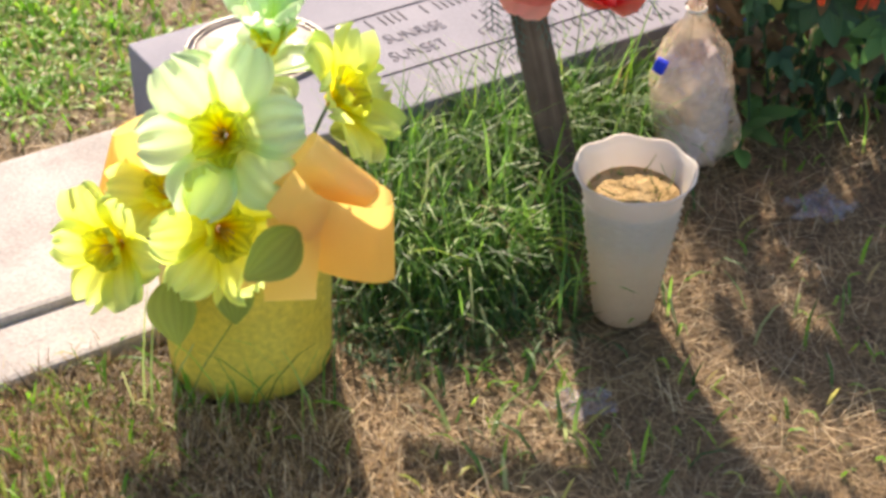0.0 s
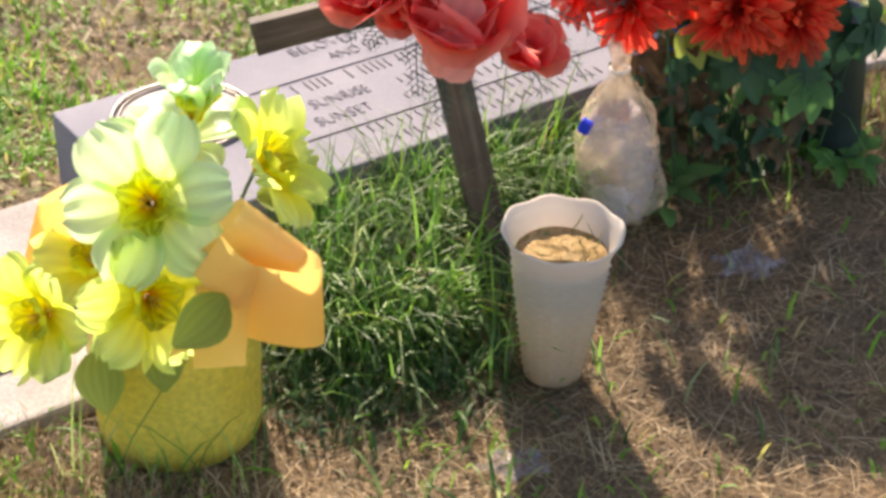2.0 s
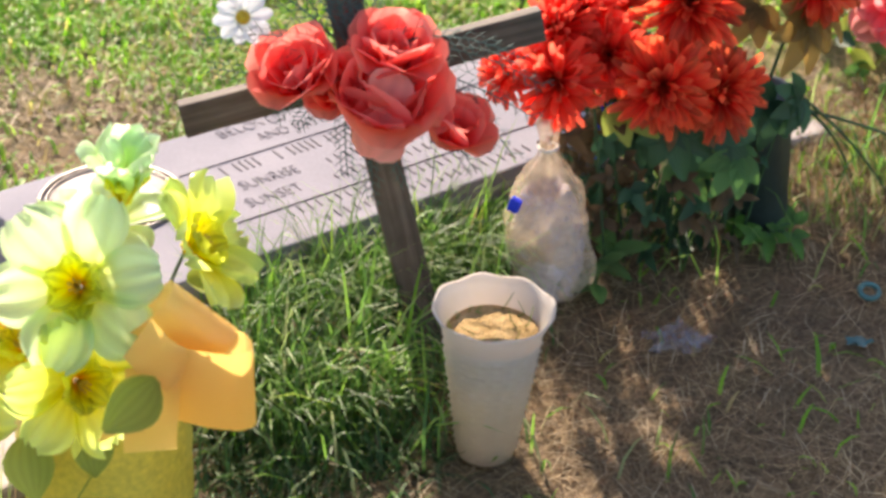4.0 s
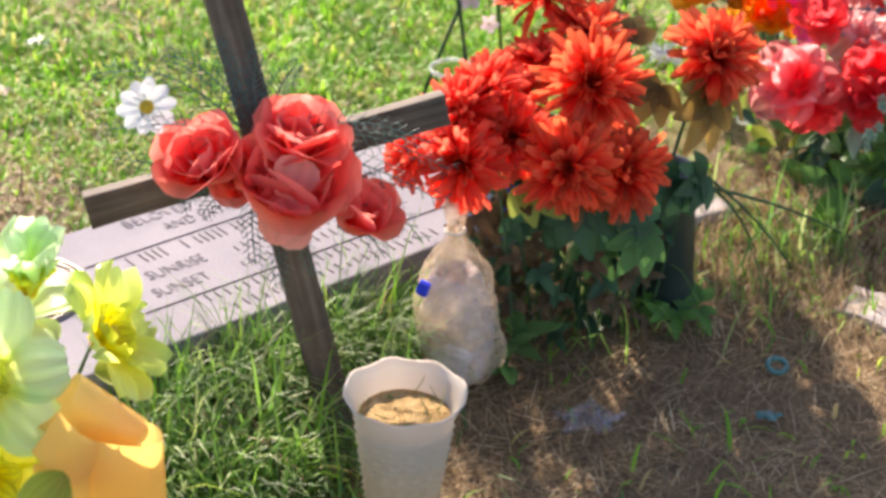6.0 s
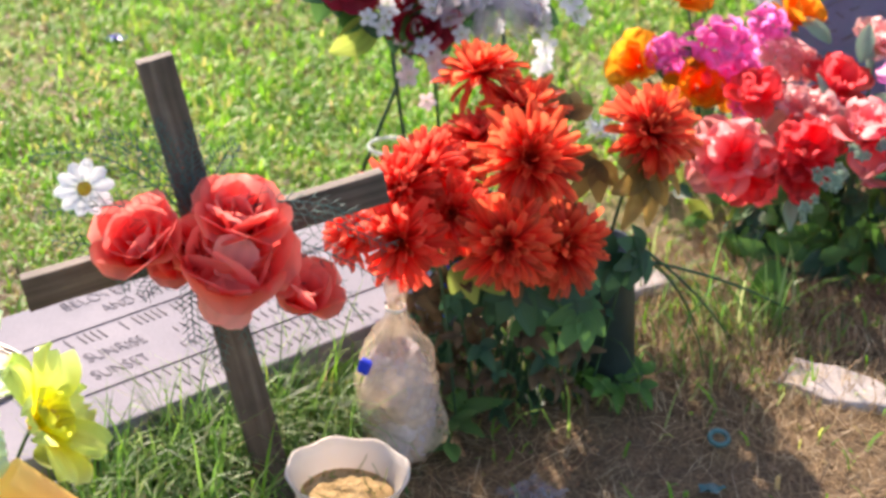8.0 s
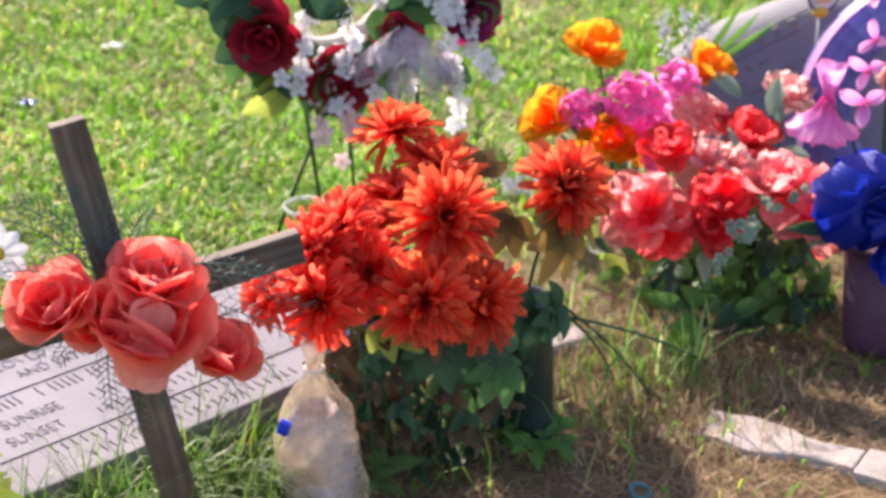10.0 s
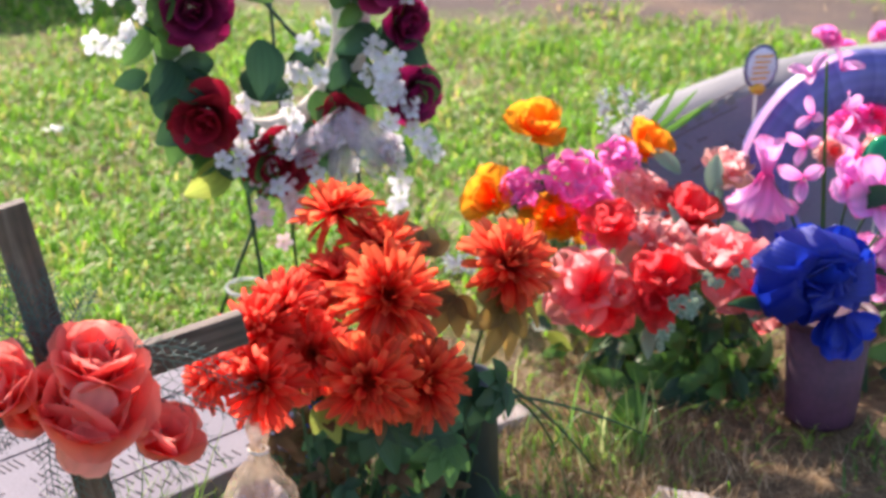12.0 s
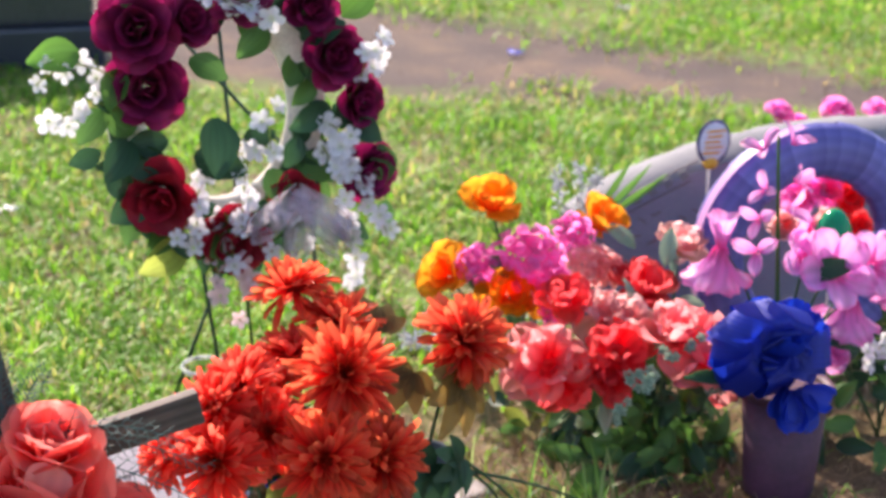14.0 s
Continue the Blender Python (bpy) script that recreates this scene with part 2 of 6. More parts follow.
BURGUNDY = leafy("burgundy_velvet_petal", [(0.0, (0.07, 0.002, 0.012)), (0.7, (0.18, 0.005, 0.055)), (1.0, (0.34, 0.012, 0.1))], 0.4, 0.6, 0.05, 14, 0.2)
BURGUNDY_RED = leafy("dark_red_velvet_petal", [(0.0, (0.12, 0.003, 0.01)), (1.0, (0.42, 0.012, 0.035))], 0.4, 0.6, 0.05, 14, 0.2)
WHITE_PETAL = leafy("white_petal", [(0.0, (0.72, 0.76, 0.6)), (0.3, (0.8, 0.78, 0.8)), (1.0, (0.84, 0.82, 0.86))], 0.4, 0.5, 0.05, 14, 0.06)
BLUSH_PETAL = leafy("blush_petal", [(0.0, (0.75, 0.5, 0.5)), (1.0, (0.85, 0.66, 0.68))], 0.4, 0.5, 0.05, 14, 0.06)
YELLOW_EYE = solid("yellow_flower_eye", (0.75, 0.4, 0.02), (0.85, 0.55, 0.04), 500, 0.8, 0, 0.8, 0.002)
PINK_RED = leafy("pink_red_petal", [(0.0, (0.9, 0.05, 0.1)), (0.35, (0.96, 0.16, 0.2)), (1.0, (0.98, 0.43, 0.43))], 0.82, 0.45, 0.1, 16, 0.15)
RED_PINK = leafy("red_carnation_petal", [(0.0, (0.85, 0.02, 0.05)), (1.0, (0.97, 0.13, 0.14))], 0.82, 0.45, 0.1, 16, 0.2)
PALE_PINK = leafy("pale_pink_petal", [(0.0, (0.92, 0.35, 0.36)), (1.0, (0.95, 0.58, 0.56))], 0.82, 0.45, 0.08, 16, 0.1)
ORANGE = leafy("orange_poppy_petal", [(0.0, (0.95, 0.18, 0.01)), (0.5, (0.97, 0.28, 0.012)), (1.0, (0.98, 0.4, 0.03))], 0.82, 0.4, 0.12, 20, 0.12)
MAGENTA = leafy("magenta_petal", [(0.0, (0.9, 0.09, 0.45)), (1.0, (0.98, 0.36, 0.76))], 0.82, 0.45, 0.1, 16, 0.2)
ORCHID = leafy("pink_violet_petal", [(0.0, (0.75, 0.08, 0.35)), (0.35, (0.82, 0.3, 0.68)), (0.8, (0.9, 0.45, 0.8)), (1.0, (0.9, 0.25, 0.6))], 0.6, 0.4, 0.12, 18, 0.1)
BLUE = leafy("royal_blue_satin", [(0.0, (0.006, 0.02, 0.36)), (1.0, (0.012, 0.06, 0.66))], 0.5, 0.5, 0.06, 40, 0.25, 0.7)
VIOLET = leafy("violet_blue_ribbon", [(0.0, (0.14, 0.13, 0.42)), (1.0, (0.2, 0.19, 0.52))], 0.15, 0.4, 0.1, 80, 0.15)
PINK_STRIP = leafy("pink_ribbon", [(0.0, (0.8, 0.35, 0.7)), (1.0, (0.85, 0.45, 0.75))], 0.3, 0.4, 0.05, 20, 0.05)
PURPLE_POT = solid("purple_pot_wrap", (0.06, 0.02, 0.05), (0.105, 0.036, 0.075), 12, 0.6)
LEAF = leafy("green_cloth_leaf", [(0.0, (0.06, 0.15, 0.035)), (1.0, (0.12, 0.26, 0.06))], 0.4, 0.5, 0.08, 34, 0.25)
LEAF_DARK = leafy("dark_green_cloth_leaf", [(0.0, (0.02, 0.065, 0.03)), (1.0, (0.045, 0.12, 0.05))], 0.3, 0.5, 0.08, 34, 0.3)
LEAF_OLIVE = leafy("olive_cloth_leaf", [(0.0, (0.28, 0.33, 0.05)), (1.0, (0.4, 0.47, 0.1))], 0.55, 0.5, 0.08, 34, 0.15)
LEAF_LIVE = leafy("bright_green_leaf", [(0.0, (0.07, 0.17, 0.03)), (1.0, (0.14, 0.32, 0.05))], 0.45, 0.45, 0.08, 30, 0.2)
LEAF_PALE = leafy("pale_sage_leaf", [(0.0, (0.2, 0.3, 0.2)), (1.0, (0.38, 0.5, 0.36))], 0.35, 0.55, 0.08, 30, 0.2)
LEAF_BROWN = leafy("brown_oak_leaf", [(0.0, (0.18, 0.11, 0.025)), (1.0, (0.4, 0.24, 0.065))], 0.55, 0.55, 0.08, 40, 0.25)
STEM = solid("dark_green_stem", (0.02, 0.06, 0.025), (0.05, 0.12, 0.04), 80, 0.55)
FERN = solid("blue_green_fern_plastic", (0.035, 0.09, 0.085), (0.065, 0.15, 0.13), 90, 0.55)
WIRE = solid("green_coated_wire", (0.01, 0.04, 0.025), (0.02, 0.07, 0.04), 60, 0.4)
FOAM_WHITE = solid("white_foam", (0.72, 0.66, 0.58), (0.82, 0.77, 0.7), 40, 0.8, 0, 0.5, 0.002, 300)
DARK_PLASTIC = solid("dark_green_plastic", (0.015, 0.028, 0.026), (0.03, 0.045, 0.042), 25, 0.4, 0, 0.15, 0.001, 90)
BAG = film_material("tan_plastic_wrap", (0.88, 0.68, 0.5), 0.36, 0.2)
CLOTH_BLUE_GREY = solid("lavender_grey_filling", (0.52, 0.44, 0.47), (0.7, 0.58, 0.52), 18, 0.8, 0, 0.7, 0.01, 90)
FILM = film_material("clear_film_scrap", (0.6, 0.55, 0.6), 0.22, 0.25)
MILKY = film_material("milky_clear_plastic", (0.8, 0.82, 0.78), 0.45, 0.15)
TULLE = film_material("lilac_white_tulle", (0.7, 0.6, 0.68), 0.42, 0.7)
BLUE_PLASTIC = solid("bright_blue_plastic", (0.01, 0.03, 0.6), (0.02, 0.06, 0.8), 60, 0.3)
TEAL_PLASTIC = solid("teal_plastic", (0.04, 0.13, 0.12), (0.07, 0.19, 0.18), 60, 0.4)
GREEN_EGG = leafy("green_plastic_egg", [(0.0, (0.0, 0.34, 0.14)), (1.0, (0.0, 0.45, 0.2))], 0.4, 0.15, 0.0, 1, 0.0, 0.6)
BADGE_WHITE = solid("white_printed_card", (0.78, 0.76, 0.74), (0.84, 0.82, 0.8), 60, 0.5)
BADGE_NAVY = solid("navy_printed_edge", (0.03, 0.015, 0.12), (0.05, 0.03, 0.16), 60, 0.5)
BADGE_ORANGE = solid("orange_printed_card", (0.85, 0.4, 0.02), (0.9, 0.48, 0.05), 60, 0.5)
SILVER_SPRIG = leafy("silver_grey_sprig", [(0.0, (0.42, 0.44, 0.46)), (1.0, (0.6, 0.62, 0.64))], 0.3, 0.6, 0.1, 10, 0.2)
GLASS = glass_material("clear_plastic", (0.95, 0.97, 0.95))
SEED_POT = leafy("pale_yellow_plastic", [(0.0, (0.55, 0.45, 0.12)), (1.0, (0.6, 0.55, 0.25))], 0.3, 0.35, 0.02, 10, 0.02)
LAWN = blades_material("lawn_blades", [(0.0, (0.13, 0.34, 0.02)), (0.45, (0.22, 0.5, 0.035)), (0.72, (0.34, 0.58, 0.055)), (0.86, (0.52, 0.52, 0.14)), (1.0, (0.55, 0.42, 0.2))], 0.55)
TUFT = blades_material("tuft_blades", [(0.0, (0.05, 0.12, 0.03)), (0.45, (0.13, 0.29, 0.055)), (0.75, (0.3, 0.54, 0.09)), (1.0, (0.46, 0.5, 0.26))], 0.55, 0.45)
# dark green low grass; its colour also carries the clump's shade
TUFT_SHADED = blades_material("low_shaded_blades", [(0.0, (0.03, 0.07, 0.02)), (0.7, (0.06, 0.15, 0.03)), (1.0, (0.2, 0.15, 0.08))], 0.3, 0.6)
STRAW = blades_material("straw_blades", [(0.0, (0.1, 0.062, 0.032)), (0.45, (0.3, 0.195, 0.095)), (0.8, (0.54, 0.375, 0.2)), (1.0, (0.72, 0.58, 0.38))], 0.3, 0.6)


# ---- mesh tools ----
class Geo:
    """Gathers grids and tubes into one mesh."""

    def __init__(self):
        self.v, self.f, self.uv, self.count = [], [], [], 0

    def grid(self, pts, m=None, loop=False):
        a, b = pts.shape[:2]
        flat = pts.reshape(-1, 3)
        if m is not None:
            flat = flat @ m[:3, :3].T + m[:3, 3]
        i = np.arange(a * b).reshape(a, b) + self.count
        if loop:
            i = np.concatenate([i, i[:, :1]], 1)
        q = np.stack([i[:-1, :-1], i[:-1, 1:], i[1:, 1:], i[1:, :-1]], -1).reshape(-1, 4)
        vv, uu = np.meshgrid(np.linspace(0, 1, a), np.linspace(0, 1, b), indexing="ij")
        self.v.append(flat)
        self.f.append(q)
        self.uv.append(np.stack([uu, vv], -1).reshape(-1, 2))
        self.count += a * b
        return self

    def tube(self, pts, r0, r1=None, sides=5):
        pts = np.asarray(pts, float)
        r1 = r0 if r1 is None else r1
        d = np.gradient(pts, axis=0)
        d /= np.linalg.norm(d, axis=1, keepdims=True) + 1e-9
        ref = np.array([0.3, 0.2, 1.0]) if abs(d[0, 2]) < 0.8 else np.array([1.0, 0.2, 0])
        s = np.cross(d, ref)
        s /= np.linalg.norm(s, axis=1, keepdims=True)
        w = np.cross(d, s)
        k = np.linspace(0, 2 * np.pi, sides, endpoint=False)
        r = np.linspace(r0, r1, len(pts))[:, None, None]
        ring = pts[:, None] + r * (np.cos(k)[None, :, None] * s[:, None] + np.sin(k)[None, :, None] * w[:, None])
        ends = np.concatenate([np.repeat(pts[:1, None], sides, 1), ring, np.repeat(pts[-1:, None], sides, 1)])
        return self.grid(ends, loop=True)

    def turned_profile(self, prof, sides=32, wobble=None):
        """A body of revolution from (radius, height) pairs; wobble changes the radius by angle and height."""
        prof = np.asarray(prof, float)
        k = np.linspace(0, 2 * np.pi, sides, endpoint=False)
        r = np.repeat(prof[:, :1], sides, 1)
        z = np.repeat(prof[:, 1:], sides, 1)
        if wobble is not None:
            r, z = wobble(r, z, k[None])
        return self.grid(np.stack([r * np.cos(k), r * np.sin(k), z], -1), loop=True)

    def mesh(self, name, mat, smooth=True):
        me = bpy.data.meshes.new(name)
        v, f = np.concatenate(self.v), np.concatenate(self.f)
        me.from_pydata(v, [], f)
        uv = np.concatenate(self.uv)
        me.uv_layers.new(name="UVMap").data.foreach_set("uv", uv[f.ravel()].ravel().astype(np.float32))
        me.polygons.foreach_set("use_smooth", np.full(len(f), smooth))
        me.materials.append(mat)
        return me


def part(name, geo, mat, parent, label="", smooth=True):
    """One mesh object under a thing or a part; geo is a Geo, a bmesh or a mesh."""
    if isinstance(geo, Geo):
        me = geo.mesh(name, mat, smooth)
    elif isinstance(geo, bpy.types.Mesh):
        me = geo
    else:
        me = bpy.data.meshes.new(name)
        geo.to_mesh(me)
        geo.free()
        me.materials.append(mat)
    ob = new(name, me)
    if parent is not None:
        ob.parent = parent
        if parent.parent is None and parent.data is None:
            ob.matrix_parent_inverse = parent.matrix_basis.inverted()
    return tagged(ob, label)


def thing(name, at, label, category, group="", kind=""):
    ob = new(name)
    ob.empty_display_size = 0.02
    ob.matrix_basis = Matrix.Translation(at)
    return tagged(ob, label, category, group, kind)


def place_np(at, normal=(0, 0, 1), turn=0.0, size=1.0):
    """A 4 x 4 array that stands local z along the normal."""
    z = np.array(normal, float)
    z /= np.linalg.norm(z)
    x = np.cross((0, 1, 0.1), z)
    x /= np.linalg.norm(x)
    y = np.cross(z, x)
    c, s = math.cos(turn), math.sin(turn)
    m = np.eye(4)
    m[:3, 0], m[:3, 1], m[:3, 2] = (c * x + s * y) * size, (c * y - s * x) * size, z * size
    m[:3, 3] = at
    return m


def spun(a):
    m = np.eye(4)
    m[0, 0] = m[1, 1] = math.cos(a)
    m[0, 1], m[1, 0] = -math.sin(a), math.sin(a)
    return m


def petal(length, width, rise, curl, cup=0.0, ruffle=0.0, waves=3.0, tip=1.5, nv=6, nu=4, phase=0.0, start=0.0, power=1.4, blunt=0.7, lobes=0.0, end=0.9):
    """A petal or leaf along +y: rise and curl in degrees at its root and over its length."""
    v, u = np.linspace(0, 1, nv + 1), np.linspace(-1, 1, nu + 1)
    th = np.radians(rise + curl * v ** power)
    step = length / nv
    r = start + np.concatenate([[0], np.cumsum(np.cos(th[:-1]) * step)])
    z = np.concatenate([[0], np.cumsum(np.sin(th[:-1]) * step)])
    w = width * 0.5 * np.sin(np.pi * (0.06 + end * v ** tip)) ** blunt
    if lobes:
        w = w * (1 - lobes * (0.5 + 0.5 * np.cos(v * np.pi * 2 * 3.2)))
    off = cup * w[:, None] * (u ** 2)[None] + ruffle * length * 0.1 * (v ** (3.6 if nu >= 10 else 2))[:, None] * np.sin(waves * np.pi * u + phase)[None] * np.abs(u)[None] ** 0.5
    x = w[:, None] * u[None]
    if nu >= 10:
        fray = 1 + 0.09 * np.sin(u * 9 + phase) + 0.06 * np.sin(u * 17 + phase * 2)
        r = (start + (r - start)[:, None] * (1 + (fray - 1)[None] * (v ** 3)[:, None]))
    else:
        r = np.repeat(r[:, None], nu + 1, 1)
    return np.stack([x, r - off * np.sin(th)[:, None], z[:, None] + off * np.cos(th)[:, None]], -1)


rnd = random.Random(7)


def jit(a):
    return rnd.uniform(-a, a)


def curve_pts(a, b, sag=0.0, side=0.0, n=8):
    a, b = np.array(a, float), np.array(b, float)
    s = np.linspace(0, 1, n)[:, None]
    d = b - a
    out = np.cross(d, (0, 0, 1.0))
    return a + d * s + np.sin(np.pi * s) * (np.array([0, 0, sag]) + out * side)


def bloom(name, g, mat, t, label=""):
    """A flower head: its innermost petal, with every other petal a part under it."""
    ends = np.cumsum([0] + [len(v) for v in g.v])
    core = None
    for k in reversed(range(len(g.v))):
        one = Geo()
        one.v, one.f, one.uv = [g.v[k]], [g.f[k] - ends[k]], [g.uv[k]]
        if core is None:
            core = part(name, one, mat, t, label)
        else:
            part("petal", one, mat, core)
    return core


# ---- flower heads ----
def lily(t, m, r, open_deg, flat, outer, inner, late=1.6):
    """A silk lily: six broad round-ended petals with gaps between, round a frilled yellow trumpet."""
    g = Geo()
    for k in range(6):
        g.grid(petal(r * 0.7, r * 0.5, 66 + jit(5), -30 + jit(12), 0.35, 1.6, 3.0, 1.6, 10, 9, jit(3), r * 0.04, 2.2, 0.6), m @ spun(k * np.pi / 3 + 0.5))
    b = bloom("lily_bloom", g, inner, t, "yellow trumpet of ruffled petals")
    for k in range(6):
        a = k * np.pi / 3 + jit(0.1)
        g = Geo().grid(petal(r * (1.24 + jit(0.08)), r * 0.98 * (1 + jit(0.08)), open_deg + jit(8) + 5 * (k % 2), -flat + jit(14), 0.2, 1.3, 3.2 + jit(0.8), 1.7, 14, 9, jit(3), r * 0.06, late, 0.75, 0.0, 0.8), m @ spun(a))
        part("petal", g, outer, b, "pale ruffled petal")
    return b


def stamen_geo(m, r):
    g = Geo()
    for k in range(6):
        a = k * 1.05
        tip = np.array([math.cos(a) * r * 0.09, math.sin(a) * r * 0.09, r * 0.5])
        pts = np.array([[0, 0, 0.05 * r], tip * 0.6, tip])
        g.tube(pts @ m[:3, :3].T + m[:3, 3], r * 0.014, r * 0.022, 4)
    return g


def mum_geo(m, r):
    g = Geo()
    rim = []
    for n, ln, rise, wd in ((20, 0.99, -8, 0.21), (23, 0.96, 10, 0.2), (23, 0.86, 26, 0.2), (20, 0.72, 42, 0.18), (15, 0.54, 58, 0.17)):
        for k in range(n):
            a = (k + jit(0.35)) * 2 * np.pi / n + n
            p = petal(r * ln * (1 + jit(0.13)), r * wd * (1 + jit(0.2)), rise + jit(20), jit(42) - 4, 0.7, 0.6, 2, 1.9, 6, 3, jit(3), r * 0.05, 1.3, 0.7, 0.0, 0.8)
            if rise < 0:
                rim.append(Geo().grid(p, m @ spun(a)))
            else:
                g.grid(p, m @ spun(a))
    return g, rim


def mum_eye_geo(m, r):
    g = Geo()
    for n, ln, rise in ((10, 0.4, 62), (8, 0.32, 74), (5, 0.25, 85)):
        for k in range(n):
            a = (k + jit(0.3)) * 2 * np.pi / n + n * 0.7
            g.grid(petal(r * ln * (1 + jit(0.2)), r * 0.13, rise + jit(8), 18 + jit(20), 0.6, 0, 3, 1.5, 3, 2, 0, r * 0.02), m @ spun(a))
    return g


ROSETTE = ((3, 0.62, 0.62, 84, 22, 0.02), (4, 0.78, 0.85, 80, 8, 0.09), (5, 0.92, 1.05, 68, -14, 0.16), (5, 1.0, 1.2, 50, -48, 0.2), (5, 1.0, 1.25, 24, -42, 0.22))
CUPPED = ((3, 0.75, 0.85, 86, 14, 0.03), (3, 1.0, 1.25, 82, -4, 0.1), (4, 1.15, 1.55, 76, -34, 0.16), (5, 1.15, 1.6, 62, -78, 0.2))


def rose(t, m, r, mat, layers=ROSETTE):
    """A rose: a tight bud, and its opened petals each a piece of its own."""
    b = None
    for n, ln, wd, rise, curl, st in layers:
        for k in range(n):
            a = (k + jit(0.2)) * 2 * np.pi / n + n + ln * 5
            p = petal(r * ln * (1 + jit(0.08)), r * wd, rise + jit(6), curl + jit(12), 0.55, 0.35, 2 + jit(0.5), 1.5, 8, 7, jit(3), r * st, 2.2, 0.55)
            one = Geo().grid(p, m @ spun(a))
            if b is None:
                b = part("rose_bloom", one, mat, t)
            else:
                part("petal", one, mat, b)
    return b


def rose_geo(m, r, full=1.0):
    g = Geo()
    for n, ln, wd, rise, curl, st in ((3, 0.62, 0.62, 84, 22, 0.02), (4, 0.78, 0.85, 80, 8, 0.09), (5, 0.92, 1.05, 68, -14, 0.16), (5, 1.0 * full, 1.2, 50, -48, 0.2), (5, 1.0 * full, 1.25, 24, -42, 0.22)):
        for k in range(n):
            a = (k + jit(0.2)) * 2 * np.pi / n + n + ln * 5
            g.grid(petal(r * ln * (1 + jit(0.08)), r * wd, rise + jit(6), curl + jit(12), 0.55, 0.35, 2 + jit(0.5), 1.5, 7, 6, jit(3), r * st, 2.2, 0.55), m @ spun(a))
    return g


def carnation_geo(m, r, n=12):
    """A loose silk carnation: few broad frilled petals, standing steeper towards the middle."""
    g = Geo()
    for k in range(n):
        s = k / n
        g.grid(petal(r * (1.1 - 0.3 * s), r * (1.05 - 0.3 * s), 6 + 68 * s + jit(12), -14 + 6 * s + jit(26), 0.25, 2.0, 3.0 + jit(1), 1.7, 8, 9, jit(3), r * 0.05, 1.5, 0.5), m @ spun(k * 2.4))
    return g


def floret_geo(m, r, n=15):
    """A hydrangea head: a dome of four-petalled florets."""
    g = Geo()
    for k in range(n):
        s = math.sqrt((k + 0.4) / n)
        a = k * 2.4
        o = np.array([math.cos(a) * s, math.sin(a) * s, math.sqrt(max(0.05, 1 - s * s)) * 0.8])
        p = m[:3, :3] @ (o * r * 0.8) + m[:3, 3]
        star_geo(g, place_np(p, m[:3, :3] @ (o + np.array([jit(0.3), jit(0.3), jit(0.2)])), jit(3)), r * 0.46, 4, 12)
    return g


def poppy_geo(m, r):
    g = Geo()
    for k in range(7):
        s = k / 7
        g.grid(petal(r * (1.05 - 0.3 * s), r * (1.15 - 0.3 * s), 18 + 55 * s + jit(8), 10 + jit(18), 0.4, 1.3, 3 + jit(1), 1.9, 7, 7, jit(3), r * 0.04, 1.5, 0.5), m @ spun(k * 2.4))
    return g


def star_geo(g, m, r, n=5, rise=18):
    for k in range(n):
        g.grid(petal(r, r * 0.78, rise + jit(8), -15, 0.3, 0.4, 2, 1.7, 4, 3, 0, r * 0.1, 1.3, 0.55), m @ spun(k * 2 * np.pi / n))
    return g


def daisy_petals(m, r):
    return [Geo().grid(petal(r * (1 + jit(0.1)), r * 0.55, 8 + jit(10), -10 + jit(10), 0.25, 0, 3, 1.5, 5, 3, 0, r * 0.14, 1.3, 0.55), m @ spun(k * 2 * np.pi / 10)) for k in range(10)]


def dome_geo(m, r, h):
    g = Geo()
    k = np.linspace(0, np.pi / 2, 5)
    prof = np.stack([r * np.cos(k) + 1e-5, h * np.sin(k)], -1)
    g.turned_profile(prof, 12)
    g.v[-1] = g.v[-1] @ m[:3, :3].T + m[:3, 3]
    return g


def leaf_geo(m, length, width, droop=-35, lobes=0.0, fold=0.35, rise=15):
    g = Geo()
    n = 20 if lobes else 8
    g.grid(petal(length, width, rise, droop, fold, 0.4, 2.0, 0.85, n, 4, jit(3), 0, 1.3, 1.1, lobes), m)
    return g


def lobed_leaf_geo(m, size, lobes=5):
    """An ivy or maple leaf: pointed lobes spread from its foot."""
    g = Geo()
    for k in range(lobes):
        a = (k - (lobes - 1) / 2) * (2.0 / (lobes - 1)) * 1.25
        ln = size * (1.0 - 0.28 * abs(a))
        g.grid(petal(ln, size * 0.42, 6 + abs(a) * 4, -25 + jit(14), 0.2, 0.3, 2, 0.75, 7, 4, jit(3), 0, 1.3, 0.9), m @ spun(a))
    return g


def sprig_geo(a, b, sag, side, needle=0.012, n=30, r=0.001):
    """A plastic fern twig: a thin bent stem with short side needles, each with finer ones."""
    g = Geo()
    pts = curve_pts(a, b, sag, side, 12)
    g.tube(pts, r, r * 0.5, 4)
    for k in range(n):
        s = 0.12 + 0.88 * k / n
        i = min(int(s * 11), 10)
        p = pts[i] + (pts[i + 1] - pts[i]) * (s * 11 - i)
        d = pts[i + 1] - pts[i]
        d /= np.linalg.norm(d)
        o = np.cross(d, np.array([jit(0.4), -1, 0.3 + jit(0.4)]))
        o /= np.linalg.norm(o)
        if k % 2:
            o = -o
        ln = needle * (1.25 - 0.7 * s) * (1 + jit(0.3))
        e = p + (o * 0.8 + d * 0.6) * ln
        g.tube([p, (p + e) / 2, e], r * 0.7, r * 0.35, 3)
        q = p + (e - p) * 0.55
        g.tube([q, q + (d * 0.9 - o * 0.1) * ln * 0.4, q + d * ln * 0.5], r * 0.5, r * 0.3, 3)
    return g


